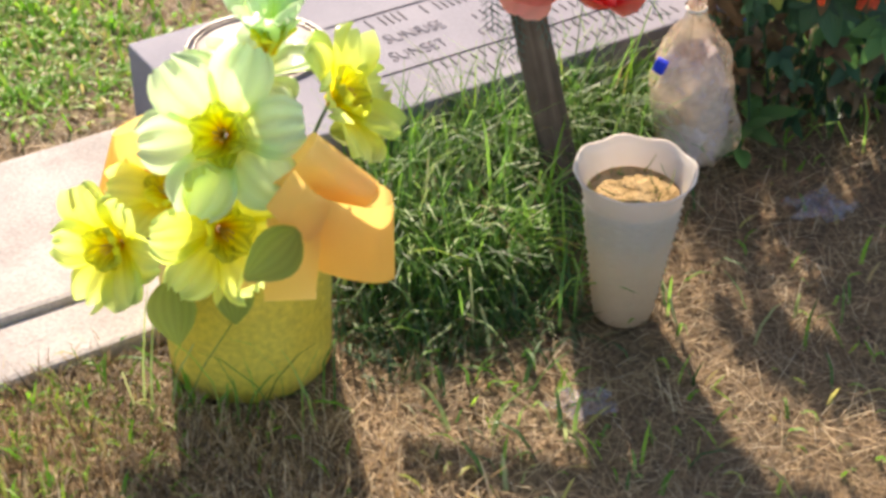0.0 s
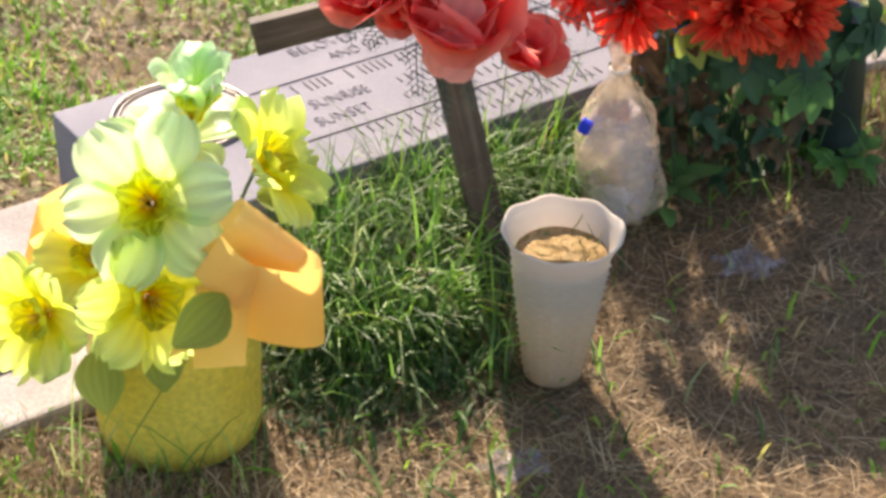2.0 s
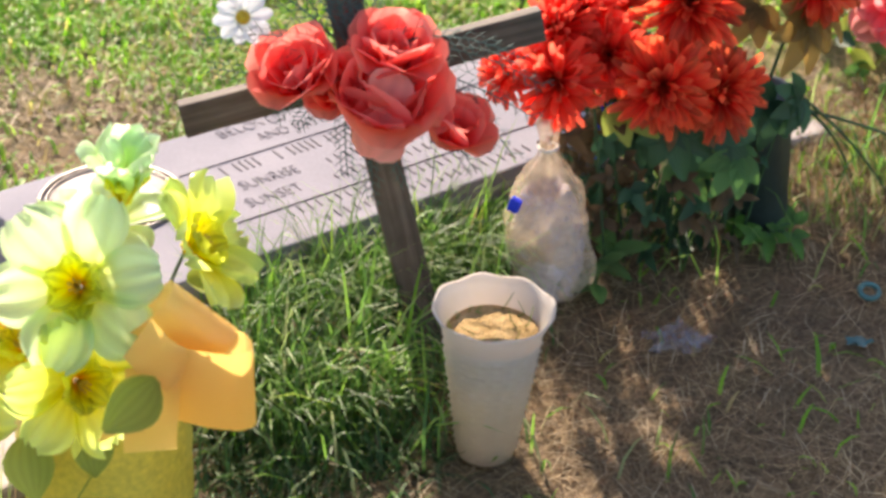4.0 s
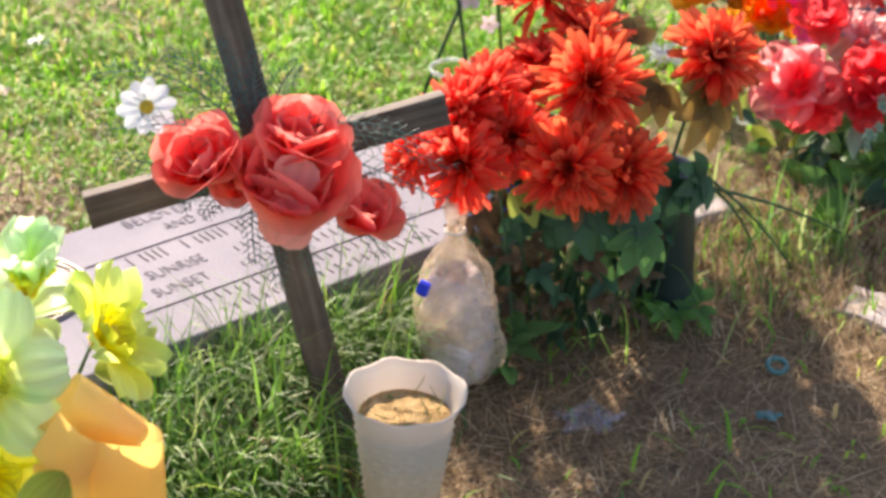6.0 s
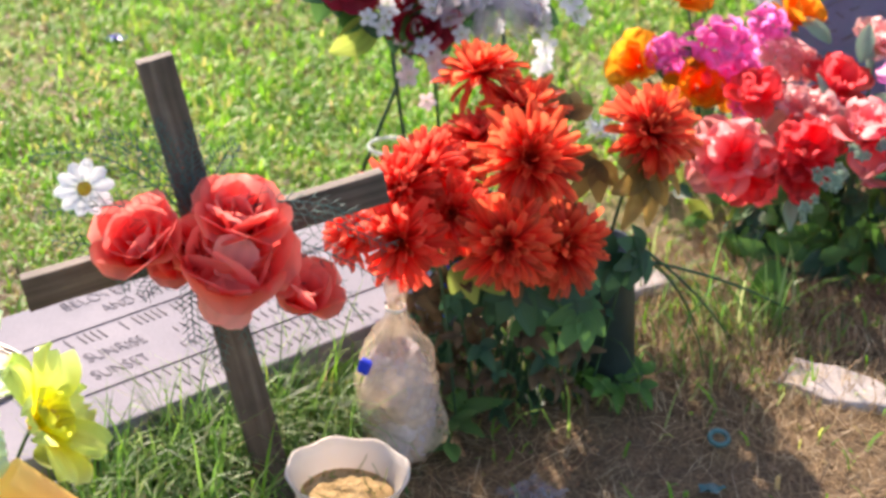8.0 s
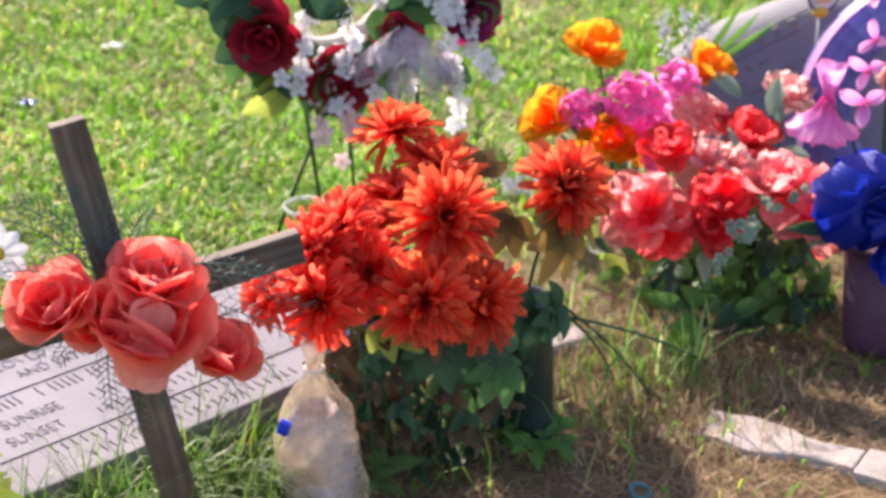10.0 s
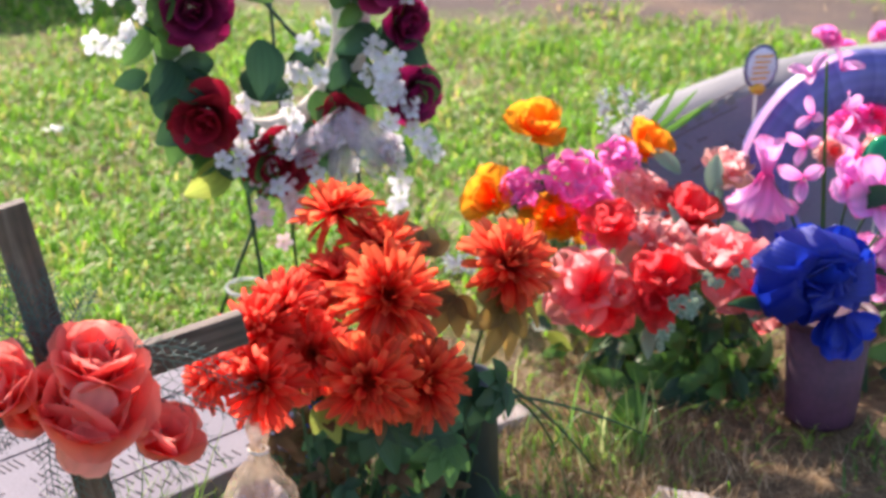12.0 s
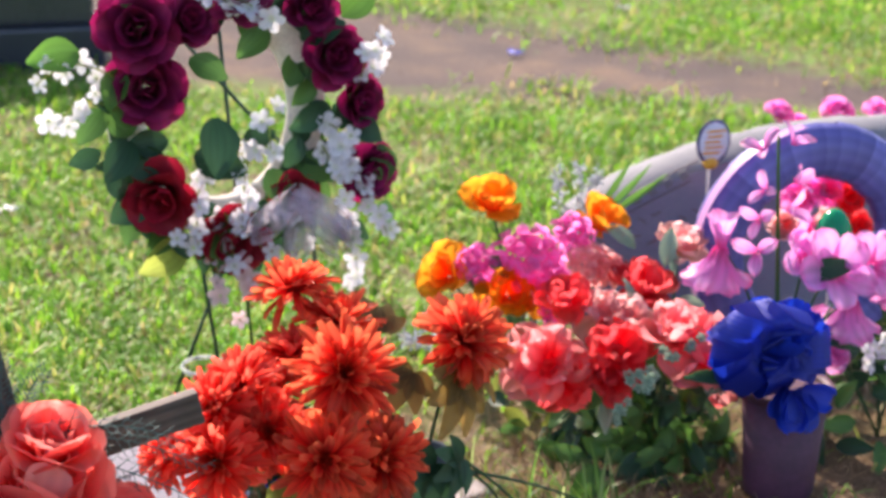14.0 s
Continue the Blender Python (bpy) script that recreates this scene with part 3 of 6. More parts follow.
def box_geo(x0, y0, z0, x1, y1, z1, bevel=0.002, cuts=0):
    bm = bmesh.new()
    bmesh.ops.create_cube(bm, size=1)
    for v in bm.verts:
        v.co = Vector((x0 + (v.co.x + 0.5) * (x1 - x0), y0 + (v.co.y + 0.5) * (y1 - y0), z0 + (v.co.z + 0.5) * (z1 - z0)))
    if bevel:
        bmesh.ops.bevel(bm, geom=bm.edges[:], offset=bevel, segments=2, affect="EDGES", profile=0.6)
    if cuts:
        bmesh.ops.subdivide_edges(bm, edges=[e for e in bm.edges if e.calc_length() > 0.05], cuts=cuts, use_grid_fill=True)
    return bm


# ---- ground ----
def swell(x, y):
    """The height of the soil."""
    return 0.006 * np.sin(x * 3.1 + 0.7) * np.cos(y * 2.7) + 0.003 * np.sin(x * 9 + y * 7)


def build_ground():
    s = np.linspace(-1, 1, 181)
    gx, gy = np.meshgrid(np.sinh(s * 6.2) * 1.2 + 0.4, np.sinh(s * 6.2) * 1.2 + 2.0)
    near = np.exp(-((gx - 0.4) ** 2 + (gy - 2) ** 2) / 60)
    z = swell(gx, gy) * near - 0.004
    g = Geo()
    g.grid(np.stack([gx, gy, z], -1))
    ob = part("ground", g, GROUND, None)
    tagged(ob, "brown soil with dry thatch and worn lawn", "ground", kind="structure")


build_ground()
gen = np.random.default_rng(11)


def blade_mesh(name, x, y, h, w, az, lean, bend, mat, label, z0=None):
    """Many blades as one mesh: each is a bent strip with a point."""
    n = len(x)
    z = (swell(x, y) if z0 is None else z0) - 0.003
    base = np.stack([x, y, z], -1)
    d = np.stack([np.cos(az), np.sin(az), 0 * az], -1)
    s = np.stack([-np.sin(az), np.cos(az), 0 * az], -1) * (w / 2)[:, None]
    upv = np.array([0, 0, 1.0])
    l1 = np.radians(lean)[:, None]
    l2 = np.radians(lean + bend)[:, None]
    l3 = np.radians(np.minimum(lean + bend * 2, 135))[:, None]
    p1 = base + (d * np.sin(l1) + upv * np.cos(l1)) * (h * 0.4)[:, None]
    p2 = p1 + (d * np.sin(l2) + upv * np.cos(l2)) * (h * 0.35)[:, None]
    p3 = p2 + (d * np.sin(l3) + upv * np.cos(l3)) * (h * 0.25)[:, None]
    for q in (p1, p2, p3):
        q[:, 2] = np.maximum(q[:, 2], base[:, 2] + 0.004)
    v = np.stack([base - s, base + s, p1 - s * 0.9, p1 + s * 0.9, p2 - s * 0.6, p2 + s * 0.6, p3], 1).reshape(-1, 3)
    tri = np.array([[0, 1, 3], [0, 3, 2], [2, 3, 5], [2, 5, 4], [4, 5, 6]])
    f = (tri[None] + (np.arange(n) * 7)[:, None, None]).reshape(-1, 3)
    me = bpy.data.meshes.new(name)
    me.from_pydata(v, [], f)
    me.polygons.foreach_set("use_smooth", np.ones(len(f), bool))
    me.materials.append(mat)
    return tagged(new(name, me), label, "grass", kind="stuff")


def patchy(x, y, k=1.0):
    return 0.5 + 0.25 * np.sin(x * 5.3 * k + 1.3 * np.sin(y * 4.1 * k)) + 0.25 * np.sin(y * 6.7 * k + 1.7 * np.sin(x * 3.3 * k + 2))


MARK_A, MARK_B, MARK_O = np.array([0.848, 0.530]), np.array([0.530, -0.848]), np.array([-0.364, 1.912])


def on_stone(x, y):
    """Inside the grave marker or the concrete slabs beside it."""
    px, py = x - MARK_O[0], y - MARK_O[1]
    a, b = px * MARK_A[0] + py * MARK_A[1], px * MARK_B[0] + py * MARK_B[1]
    m = (a > 0) & (a < 0.71) & (b > 0) & (b < 0.295)
    return m | ((a > -1.4) & (a < -0.03) & (b > 0.06) & (b < 0.405))


def on_dirt(x, y):
    return (0.368 * x + 0.93 * y > 4.45 + 0.12 * np.sin(x * 5.1) + gen.normal(0, 0.08, len(x))) & (0.75 * x + 0.66 * y < 4.58 + gen.normal(0, 0.1, len(x)))


def lawn():
    n = 190000
    y = 1.15 + gen.random(n) ** 1.15 * 8.5
    x = -0.75 + gen.random(n) * (1.3 + y * 0.62)
    behind = (x - MARK_O[0]) * -MARK_B[0] + (y - MARK_O[1]) * -MARK_B[1]
    dens = np.where(x < 0.45, np.clip((behind - 0.03) / 0.2, 0, 1), np.clip((y - 2.15) / 0.5, 0.0, 1))
    p = patchy(x, y)
    dens = dens * np.clip(p * 2.2 - 0.15, 0.12, 1)
    right_worn = np.clip((x - 0.5) / 0.15, 0, 1) * np.clip((2.75 - y) / 0.3, 0, 1)
    dens *= 1 - 0.85 * right_worn
    back_left = np.exp(-((x + 0.38) ** 2 + (y - 2.05) ** 2) / 0.02)
    dens = np.maximum(dens, 0.55 * np.clip((-0.35 - x) / 0.1, 0, 1) * np.clip((y - 1.95) / 0.2, 0, 1)) * (1 - 0.8 * back_left)
    dens = np.maximum(dens, 0.3 * np.clip((-0.2 - x) / 0.15, 0, 1) * (y < 1.45))
    dens = np.maximum(dens, 0.02)
    keep = (gen.random(n) < dens) & ~on_stone(x, y) & ~on_dirt(x, y)
    x, y = x[keep], y[keep]
    n = len(x)
    h = (0.018 + 0.034 * gen.random(n) ** 1.5) * (0.7 + 0.6 * patchy(x, y, 2.0))
    blade_mesh("lawn_grass", x, y, h, 0.0028 + 0.0022 * gen.random(n) + 0.0006 * y, gen.random(n) * 6.283, 12 + 40 * gen.random(n), 10 + 35 * gen.random(n), LAWN, "short sunlit green lawn grass with worn gaps")


def straw():
    n = 120000
    y = 1.05 + gen.random(n) * 1.9
    x = -0.7 + gen.random(n) * 2.5
    dens = np.clip((2.75 - y) / 0.5, 0.0, 1) * np.clip(0.35 + patchy(x, y, 1.6), 0, 1)
    keep = (gen.random(n) < dens) & ~on_stone(x, y)
    x, y = x[keep], y[keep]
    n = len(x)
    blade_mesh("dry_grass", x, y, 0.02 + 0.045 * gen.random(n) ** 1.4, 0.0005 + 0.0008 * gen.random(n), gen.random(n) * 6.283, 60 + 30 * gen.random(n), -10 + 30 * gen.random(n), STRAW, "matted dry straw-coloured grass clippings on soil")
    n = 36000
    y = 2.3 + gen.random(n) ** 1.3 * 5
    x = -0.6 + gen.random(n) * (1.3 + y * 0.6)
    keep = (patchy(x, y) < 0.5) & ~on_dirt(x, y) & ~on_stone(x, y)
    x, y = x[keep], y[keep]
    n = len(x)
    blade_mesh("dead_lawn_grass", x, y, 0.02 + 0.03 * gen.random(n), 0.002 + 0.002 * gen.random(n), gen.random(n) * 6.283, 45 + 40 * gen.random(n), 20 * gen.random(n), STRAW, "dead straw blades among the lawn")


def scattered(name, n, x0, x1, y0, y1, hmin, hmax, width, mat, label):
    x, y = x0 + gen.random(n) * (x1 - x0), y0 + gen.random(n) * (y1 - y0)
    keep = ~on_stone(x, y) & ~in_vessel(x, y) & (patchy(x, y, 2.3) > 0.5)
    x, y = x[keep], y[keep]
    n = len(x)
    blade_mesh(name, x, y, hmin + (hmax - hmin) * gen.random(n) ** 1.5, width * (0.6 + 0.7 * gen.random(n)), gen.random(n) * 6.283, 15 + 50 * gen.random(n), 40 * gen.random(n), mat, label)


def in_vessel(x, y):
    """Inside the feet of the pail, the vases and the pot."""
    hit = np.zeros(len(x), bool)
    for cx, cy, r in ((-0.189, 1.459, 0.088), (0.182, 1.534, 0.045), (0.29, 1.835, 0.05), (0.56, 1.975, 0.05), (1.10, 2.125, 0.06), (0.138, 1.736, 0.02)):
        hit |= (x - cx) ** 2 + (y - cy) ** 2 < r * r
    return hit


def tuft(name, cx, cy, sx, sy, n, hmin, hmax, label, width=0.0035, mat=TUFT, leanmax=45, arch=38):
    x, y = cx + gen.normal(0, sx, n), cy + gen.normal(0, sy, n)
    keep = ~on_stone(x, y) & ~in_vessel(x, y)
    x, y = x[keep], y[keep]
    n = len(x)
    blade_mesh(name, x, y, hmin + (hmax - hmin) * gen.random(n), width * (0.6 + 0.7 * gen.random(n)), gen.random(n) * 6.283, leanmax * gen.random(n), 8 + arch * gen.random(n), mat, label)


def near_lawn():
    n = 46000
    x, y = -0.8 + gen.random(n) * 1.9, 1.85 + gen.random(n) * 1.1
    behind = (x - MARK_O[0]) * -MARK_B[0] + (y - MARK_O[1]) * -MARK_B[1]
    dens = np.clip((behind - 0.01) / 0.1, 0, 1) * np.clip(patchy(x, y, 1.5) * 2.6 - 0.55, 0.03, 1)
    dens *= 1 - np.clip((x - 0.45) / 0.1, 0, 1) * np.clip((2.75 - y) / 0.3, 0, 0.9)
    dens *= 1 - 0.8 * np.exp(-((x + 0.3) ** 2 + (y - 2.1) ** 2) / 0.012)
    keep = (gen.random(n) < dens) & ~on_stone(x, y)
    x, y = x[keep], y[keep]
    n = len(x)
    blade_mesh("lawn_grass", x, y, 0.012 + 0.03 * gen.random(n) ** 1.6, 0.003 + 0.003 * gen.random(n), gen.random(n) * 6.283, 15 + 45 * gen.random(n), 10 + 35 * gen.random(n), LAWN, "short green lawn grass close behind the marker")


def outer_lawn():
    n = 90000
    x, y = -4.5 + gen.random(n) * 10, -3.5 + gen.random(n) * 11
    seen = (y > 1.1) & (x > -0.75) & (x < 0.6 + y * 0.62) & (y < 9)
    keep = ~seen & ((x - 0.45) ** 2 + (y - 1.75) ** 2 > 1.3 + patchy(x, y)) & ~on_stone(x, y) & ~on_dirt(x, y)
    x, y = x[keep], y[keep]
    n = len(x)
    blade_mesh("lawn_grass", x, y, 0.02 + 0.03 * gen.random(n), 0.006 + 0.004 * gen.random(n), gen.random(n) * 6.283, 15 + 45 * gen.random(n), 10 + 35 * gen.random(n), LAWN, "short green lawn grass round the graves")


lawn()
near_lawn()
outer_lawn()
straw()
tuft("tall_grass", 0.02, 1.70, 0.065, 0.05, 170, 0.08, 0.2, "tall green grass clump growing in front of the marker", 0.0042, TUFT, 55, 75)
tuft("tall_grass", 0.07, 1.61, 0.05, 0.04, 90, 0.06, 0.17, "tall green grass clump growing in front of the marker", 0.0042, TUFT, 60, 80)
tuft("tall_grass", -0.05, 1.74, 0.045, 0.035, 130, 0.08, 0.19, "fine green grass clump growing in front of the marker", 0.0022, TUFT, 45, 75)
tuft("tall_grass", 0.06, 1.78, 0.06, 0.03, 140, 0.08, 0.19, "fine green grass clump growing in front of the marker", 0.0024, TUFT, 45, 75)
tuft("tall_grass", 0.19, 1.84, 0.05, 0.03, 170, 0.06, 0.15, "green grass clump at the marker's edge", 0.003, TUFT, 45, 50)
for gx, gy, gn in ((-0.06, 1.715, 150), (0.0, 1.75, 220), (0.06, 1.79, 240), (0.12, 1.825, 200), (0.18, 1.865, 130)):
    tuft("tall_grass", gx, gy, 0.035, 0.02, gn, 0.11, 0.215, "tall fine grass along the marker's front edge", 0.0022, TUFT, 42, 75)
# wisps take the brighter lawn tone, so their sunlight is partly colour
for gx, gy in ((-0.10, 1.715), (-0.04, 1.75), (0.02, 1.785), (0.08, 1.825), (0.135, 1.86), (0.20, 1.90), (0.26, 1.935)):
    tuft("tall_grass", gx, gy, 0.026, 0.016, 90, 0.10, 0.185, "wispy grass over the marker's front edge, coloured brighter for sunlight", 0.0018, LAWN, 48, 65)
# highlights in the clump, put in as blades of the brighter lawn tone
tuft("tall_grass", 0.03, 1.66, 0.07, 0.05, 60, 0.08, 0.17, "broad blades among the tall grass, coloured bright as highlights", 0.006, LAWN, 50, 60)
# shade beneath the tall blades is put into this low grass's colour
tuft("low_grass", 0.03, 1.67, 0.075, 0.065, 1500, 0.03, 0.08, "dense low grass under the tall blades, shade in its dark colour", 0.003, TUFT_SHADED, 55, 40)
tuft("tall_grass", -0.05, 1.63, 0.035, 0.03, 220, 0.09, 0.19, "dense green grass at the front of the clump", 0.003, TUFT, 40, 60)
tuft("tall_grass", 0.01, 1.60, 0.04, 0.025, 200, 0.08, 0.17, "dense green grass at the front of the clump", 0.003, TUFT, 45, 65)
# dark low grass whose colour stands in for the shadow before the clump
tuft("low_grass", -0.03, 1.51, 0.05, 0.04, 500, 0.015, 0.04, "sparse dark grass before the clump with shade in its colour", 0.0025, TUFT_SHADED, 65, 40)
tuft("low_grass", -0.03, 1.555, 0.06, 0.045, 650, 0.02, 0.06, "dark low grass before the tall blades, part of its darkness painted shade", 0.003, TUFT_SHADED, 60, 40)
tuft("low_grass", 0.08, 1.54, 0.05, 0.03, 260, 0.02, 0.06, "dark low grass before the tall blades, part of its darkness painted shade", 0.003, TUFT_SHADED, 60, 40)
tuft("tall_grass", -0.02, 1.57, 0.06, 0.04, 60, 0.06, 0.13, "arching green blades at the front of the clump", 0.0035, TUFT, 60, 75)
tuft("tall_grass", 0.02, 1.70, 0.08, 0.06, 120, 0.05, 0.16, "dry pale blades among the tall grass", 0.002, STRAW, 55, 60)
tuft("tall_grass", 0.20, 1.93, 0.09, 0.05, 260, 0.03, 0.10, "tall green grass clump at the marker's edge", 0.004)
tuft("tall_grass", 0.42, 1.98, 0.10, 0.06, 220, 0.04, 0.14, "green grass clump behind the flower vase", 0.0035)
tuft("tall_grass", 0.66, 2.08, 0.05, 0.10, 50, 0.03, 0.11, "green grass clump beside the flower vase", 0.003)
tuft("tall_grass", 0.78, 2.07, 0.04, 0.03, 60, 0.06, 0.17, "green weed blades beside the carnation bouquet", 0.004)
scattered("dry_blades", 15000, -0.62, -0.08, 1.12, 1.52, 0.014, 0.045, 0.0016, STRAW, "pale dry blades beside the yellow pail")
scattered("sparse_grass", 900, -0.5, 1.3, 1.15, 2.2, 0.01, 0.045, 0.003, LAWN, "sparse young grass blades in dry thatch")
scattered("sparse_grass", 500, 0.6, 1.4, 1.9, 2.4, 0.015, 0.05, 0.0035, LAWN, "young grass blades round the bouquets")
tuft("tall_grass", -0.17, 1.365, 0.06, 0.012, 34, 0.06, 0.17, "thin green weed stalks in front of the yellow pail", 0.0022, TUFT, 30, 30)
tuft("tall_grass", -0.38, 1.33, 0.09, 0.06, 420, 0.012, 0.04, "low bright green grass beside the concrete slab", 0.004, LAWN)
tuft("dry_grass", 0.76, 2.08, 0.09, 0.11, 4200, 0.02, 0.05, "sunlit dry grass between the bouquets", 0.0016, STRAW, 88, 10)
tuft("lawn_grass", 0.72, 2.12, 0.08, 0.1, 260, 0.015, 0.05, "sunlit young grass between the bouquets", 0.0035, LAWN, 60, 40)
tuft("dry_grass", -0.40, 1.31, 0.11, 0.06, 3200, 0.02, 0.05, "pale dry grass beside the concrete slab", 0.0015, STRAW, 88, 10)
tuft("dry_grass", -0.22, 1.27, 0.12, 0.05, 2200, 0.02, 0.05, "pale dry grass before the yellow pail", 0.0015, STRAW, 88, 10)
tuft("clover_patch", -0.43, 1.36, 0.05, 0.04, 160, 0.01, 0.02, "low clover beside the concrete slab", 0.01, LAWN, 60)
tuft("tall_grass", 0.05, 1.40, 0.05, 0.05, 26, 0.03, 0.08, "sparse green blades on bare straw", 0.004)
tuft("tall_grass", 0.12, 1.30, 0.06, 0.03, 22, 0.02, 0.06, "sparse green blades on bare straw", 0.004)
tuft("tall_grass", 0.30, 1.46, 0.08, 0.08, 14, 0.03, 0.06, "sparse green blades on bare straw", 0.0035)
tuft("tall_grass", 0.22, 1.52, 0.012, 0.012, 8, 0.05, 0.09, "green blades beside the milky vase", 0.004)
tuft("tall_grass", 0.80, 2.0, 0.08, 0.06, 60, 0.02, 0.05, "low green weeds by the concrete edging", 0.004)
tuft("tall_grass", 1.25, 1.98, 0.12, 0.06, 160, 0.02, 0.06, "low green grass by the purple pot", 0.004)


# ---- grave marker and concrete ----
def marker_matrix():
    m = Matrix.Identity(4)
    m.col[0][:3] = (MARK_A[0], MARK_A[1], 0)
    m.col[1][:3] = (-MARK_B[0], -MARK_B[1], 0)
    m.col[3][:3] = (MARK_O[0], MARK_O[1], 0)
    return m


MARK = marker_matrix()


def moved(bm, m):
    bmesh.ops.transform(bm, matrix=m, verts=bm.verts[:])
    return bm


def lettering(text, size, depth, mat, name="lettering"):
    cu = bpy.data.curves.new(name, "FONT")
    cu.body, cu.size, cu.extrude, cu.offset = text, size, depth, -size * 0.042
    ob = bpy.data.objects.new(name, cu)
    scene.collection.objects.link(ob)
    bpy.context.view_layer.update()
    me = bpy.data.meshes.new_from_object(ob.evaluated_get(bpy.context.evaluated_depsgraph_get()))
    bpy.data.objects.remove(ob)
    me.materials.clear()
    me.materials.append(mat)
    return me


def build_marker():
    t = thing("grave_marker", (*(MARK_O + MARK_A * 0.355 + MARK_B * 0.16), 0), "flat pale granite grave marker with dark engraving", "grave marker")
    part("stone", moved(box_geo(0, -0.295, -0.03, 0.71, 0, 0.1, 0.003), MARK), GRANITE, t)
    top = 0.101

    def bar(x, y, w, h, name="engraved_bar"):
        part(name, moved(box_geo(x, y, top - 0.002, x + w, y + h, top + 0.0006, 0), MARK), INK, t, "dark engraved strokes")

    for y0, y1 in ((-0.0905, -0.0897), (-0.2225, -0.2217)):
        bar(0.21, y0, 0.47, y1 - y0, "engraved_line")
    ringm = MARK @ Matrix.Translation((0.12, -0.094, top))
    for r, w, nm in ((0.083, 0.004, "ring"), (0.074, 0.002, "inner_ring")):
        g = Geo()
        g.turned_profile([(r - w, -0.002), (r - w, 0.003), (r - w * 0.5, 0.0045), (r, 0.003), (r, -0.002)], 48)
        ob = part(nm, g, BRONZE, t, "tarnished metal ring")
        ob.data.transform(ringm)
    g = Geo()
    g.turned_profile([(1e-4, 0.0012), (0.04, 0.0016), (0.071, 0.0012), (0.072, -0.002)], 40)
    part("disc", g, solid("inset_disc_stone", (0.36, 0.3, 0.27), (0.52, 0.44, 0.4), 60, 0.6), t, "brown-grey inset disc").data.transform(ringm)
    for k, (dx, dy, w, h, a) in enumerate(((-0.03, 0.02, 0.05, 0.012, 20), (-0.02, -0.005, 0.06, 0.01, -15), (0.02, 0.02, 0.03, 0.01, 40), (-0.005, -0.03, 0.05, 0.01, 5))):
        part("carved_stroke", moved(box_geo(-w / 2, -h / 2, 0, w / 2, h / 2, 0.003, 0.001), ringm @ Matrix.Translation((dx, dy, 0)) @ pose(0, 0, 0, 0, 0, a)), GRANITE, t, "pale carved emblem stroke")
    for text, x, y, s, narrow in (("BELOVED", 0.299, -0.036, 0.03, 0.78), ("AND FATHER", 0.335, -0.069, 0.03, 0.7), ("SUNRISE", 0.254, -0.162, 0.03, 0.72), ("SUNSET", 0.239, -0.201, 0.03, 0.72)):
        me = lettering(text, s, 0.0006, INK)
        me.transform(MARK @ Matrix.Translation((x, y, top)) @ Matrix.Diagonal((narrow, 1, 1, 1)))
        part("lettering", me, INK, t, "dark engraved letters")
    # names and dates, as plain bars
    for x, w in ((0.258, 0.055), (0.333, 0.13)):
        for k in range(int(w / 0.018)):
            bar(x + k * 0.018, -0.120, 0.0018, 0.022)
            if k % 3:
                bar(x + k * 0.018 + 0.009, -0.120, 0.0018, 0.022)
    for x, y, w in ((0.375, -0.162, 0.15), (0.36, -0.2, 0.16), (0.27, -0.243, 0.3), (0.30, -0.275, 0.3)):
        for k in range(int(w / 0.013)):
            bar(x + k * 0.013, y, 0.0014, 0.016 if k % 4 else 0.012)


build_marker()


def rough_slab(x0, y0, x1, y1, z, name, label):
    bm = box_geo(x0, y0, -0.05, x1, y1, z, 0.006, 7)
    for v in bm.verts:
        q = v.co * 14
        v.co.x += 0.006 * noise.noise(q)
        v.co.y += 0.006 * noise.noise(q + Vector((5, 0, 0)))
        v.co.z += 0.003 * noise.noise(q * 1.5 + Vector((0, 7, 0)))
    ob = part(name, moved(bm, MARK), CONCRETE, None)
    return tagged(ob, label, "concrete slab", "slabs beside the marker")


rough_slab(-1.3, -0.326, -0.025, -0.05, 0.028, "concrete_slab", "pale weathered concrete slab beside the marker")
rough_slab(-1.3, -0.412, -0.045, -0.3275, 0.02, "concrete_slab", "narrow broken concrete strip edging the slab")


def edging():
    """Whitish concrete edging half sunk in the straw."""
    t = thing("concrete_edging", (0.85, 1.86, 0), "chipped pale concrete edging half sunk in dry grass", "edging")
    a, b = Vector((0.785, 1.945, 0)), Vector((1.235, 1.545, 0))
    ang = math.degrees(math.atan2(b.y - a.y, b.x - a.x))
    n = 3
    for k in range(n):
        ln = (b - a).length / n
        bm = box_geo(0.001, -0.034, -0.04, ln + 0.001, 0.034, 0.011, 0.004, 7)
        for v in bm.verts:
            q = (v.co + Vector((k, 0, 0))) * 22
            v.co += Vector((0.004 * noise.noise(q), 0.02 * noise.noise(q * 0.7 + Vector((3, 1, 0))), 0.005 * noise.noise(q * 2)))
        p = a + (b - a) * (k / n)
        part("concrete_piece", moved(bm, pose(p.x, p.y, 0, 0, 0, ang)), CONCRETE, t)
    bm = box_geo(-0.06, -0.05, -0.04, 0.05, 0.04, 0.025, 0.006, 4)
    for v in bm.verts:
        v.co += Vector((0.007 * noise.noise(v.co * 25), 0.007 * noise.noise(v.co * 25 + Vector((4, 0, 0))), 0))
    part("concrete_piece", moved(bm, pose(0.645, 2.20, 0, 0, 0, 20)), CONCRETE, t)


edging()


# ---- yellow pail, its flowers and bow ----
PAIL_AT = np.array([-0.189, 1.459, 0.0])


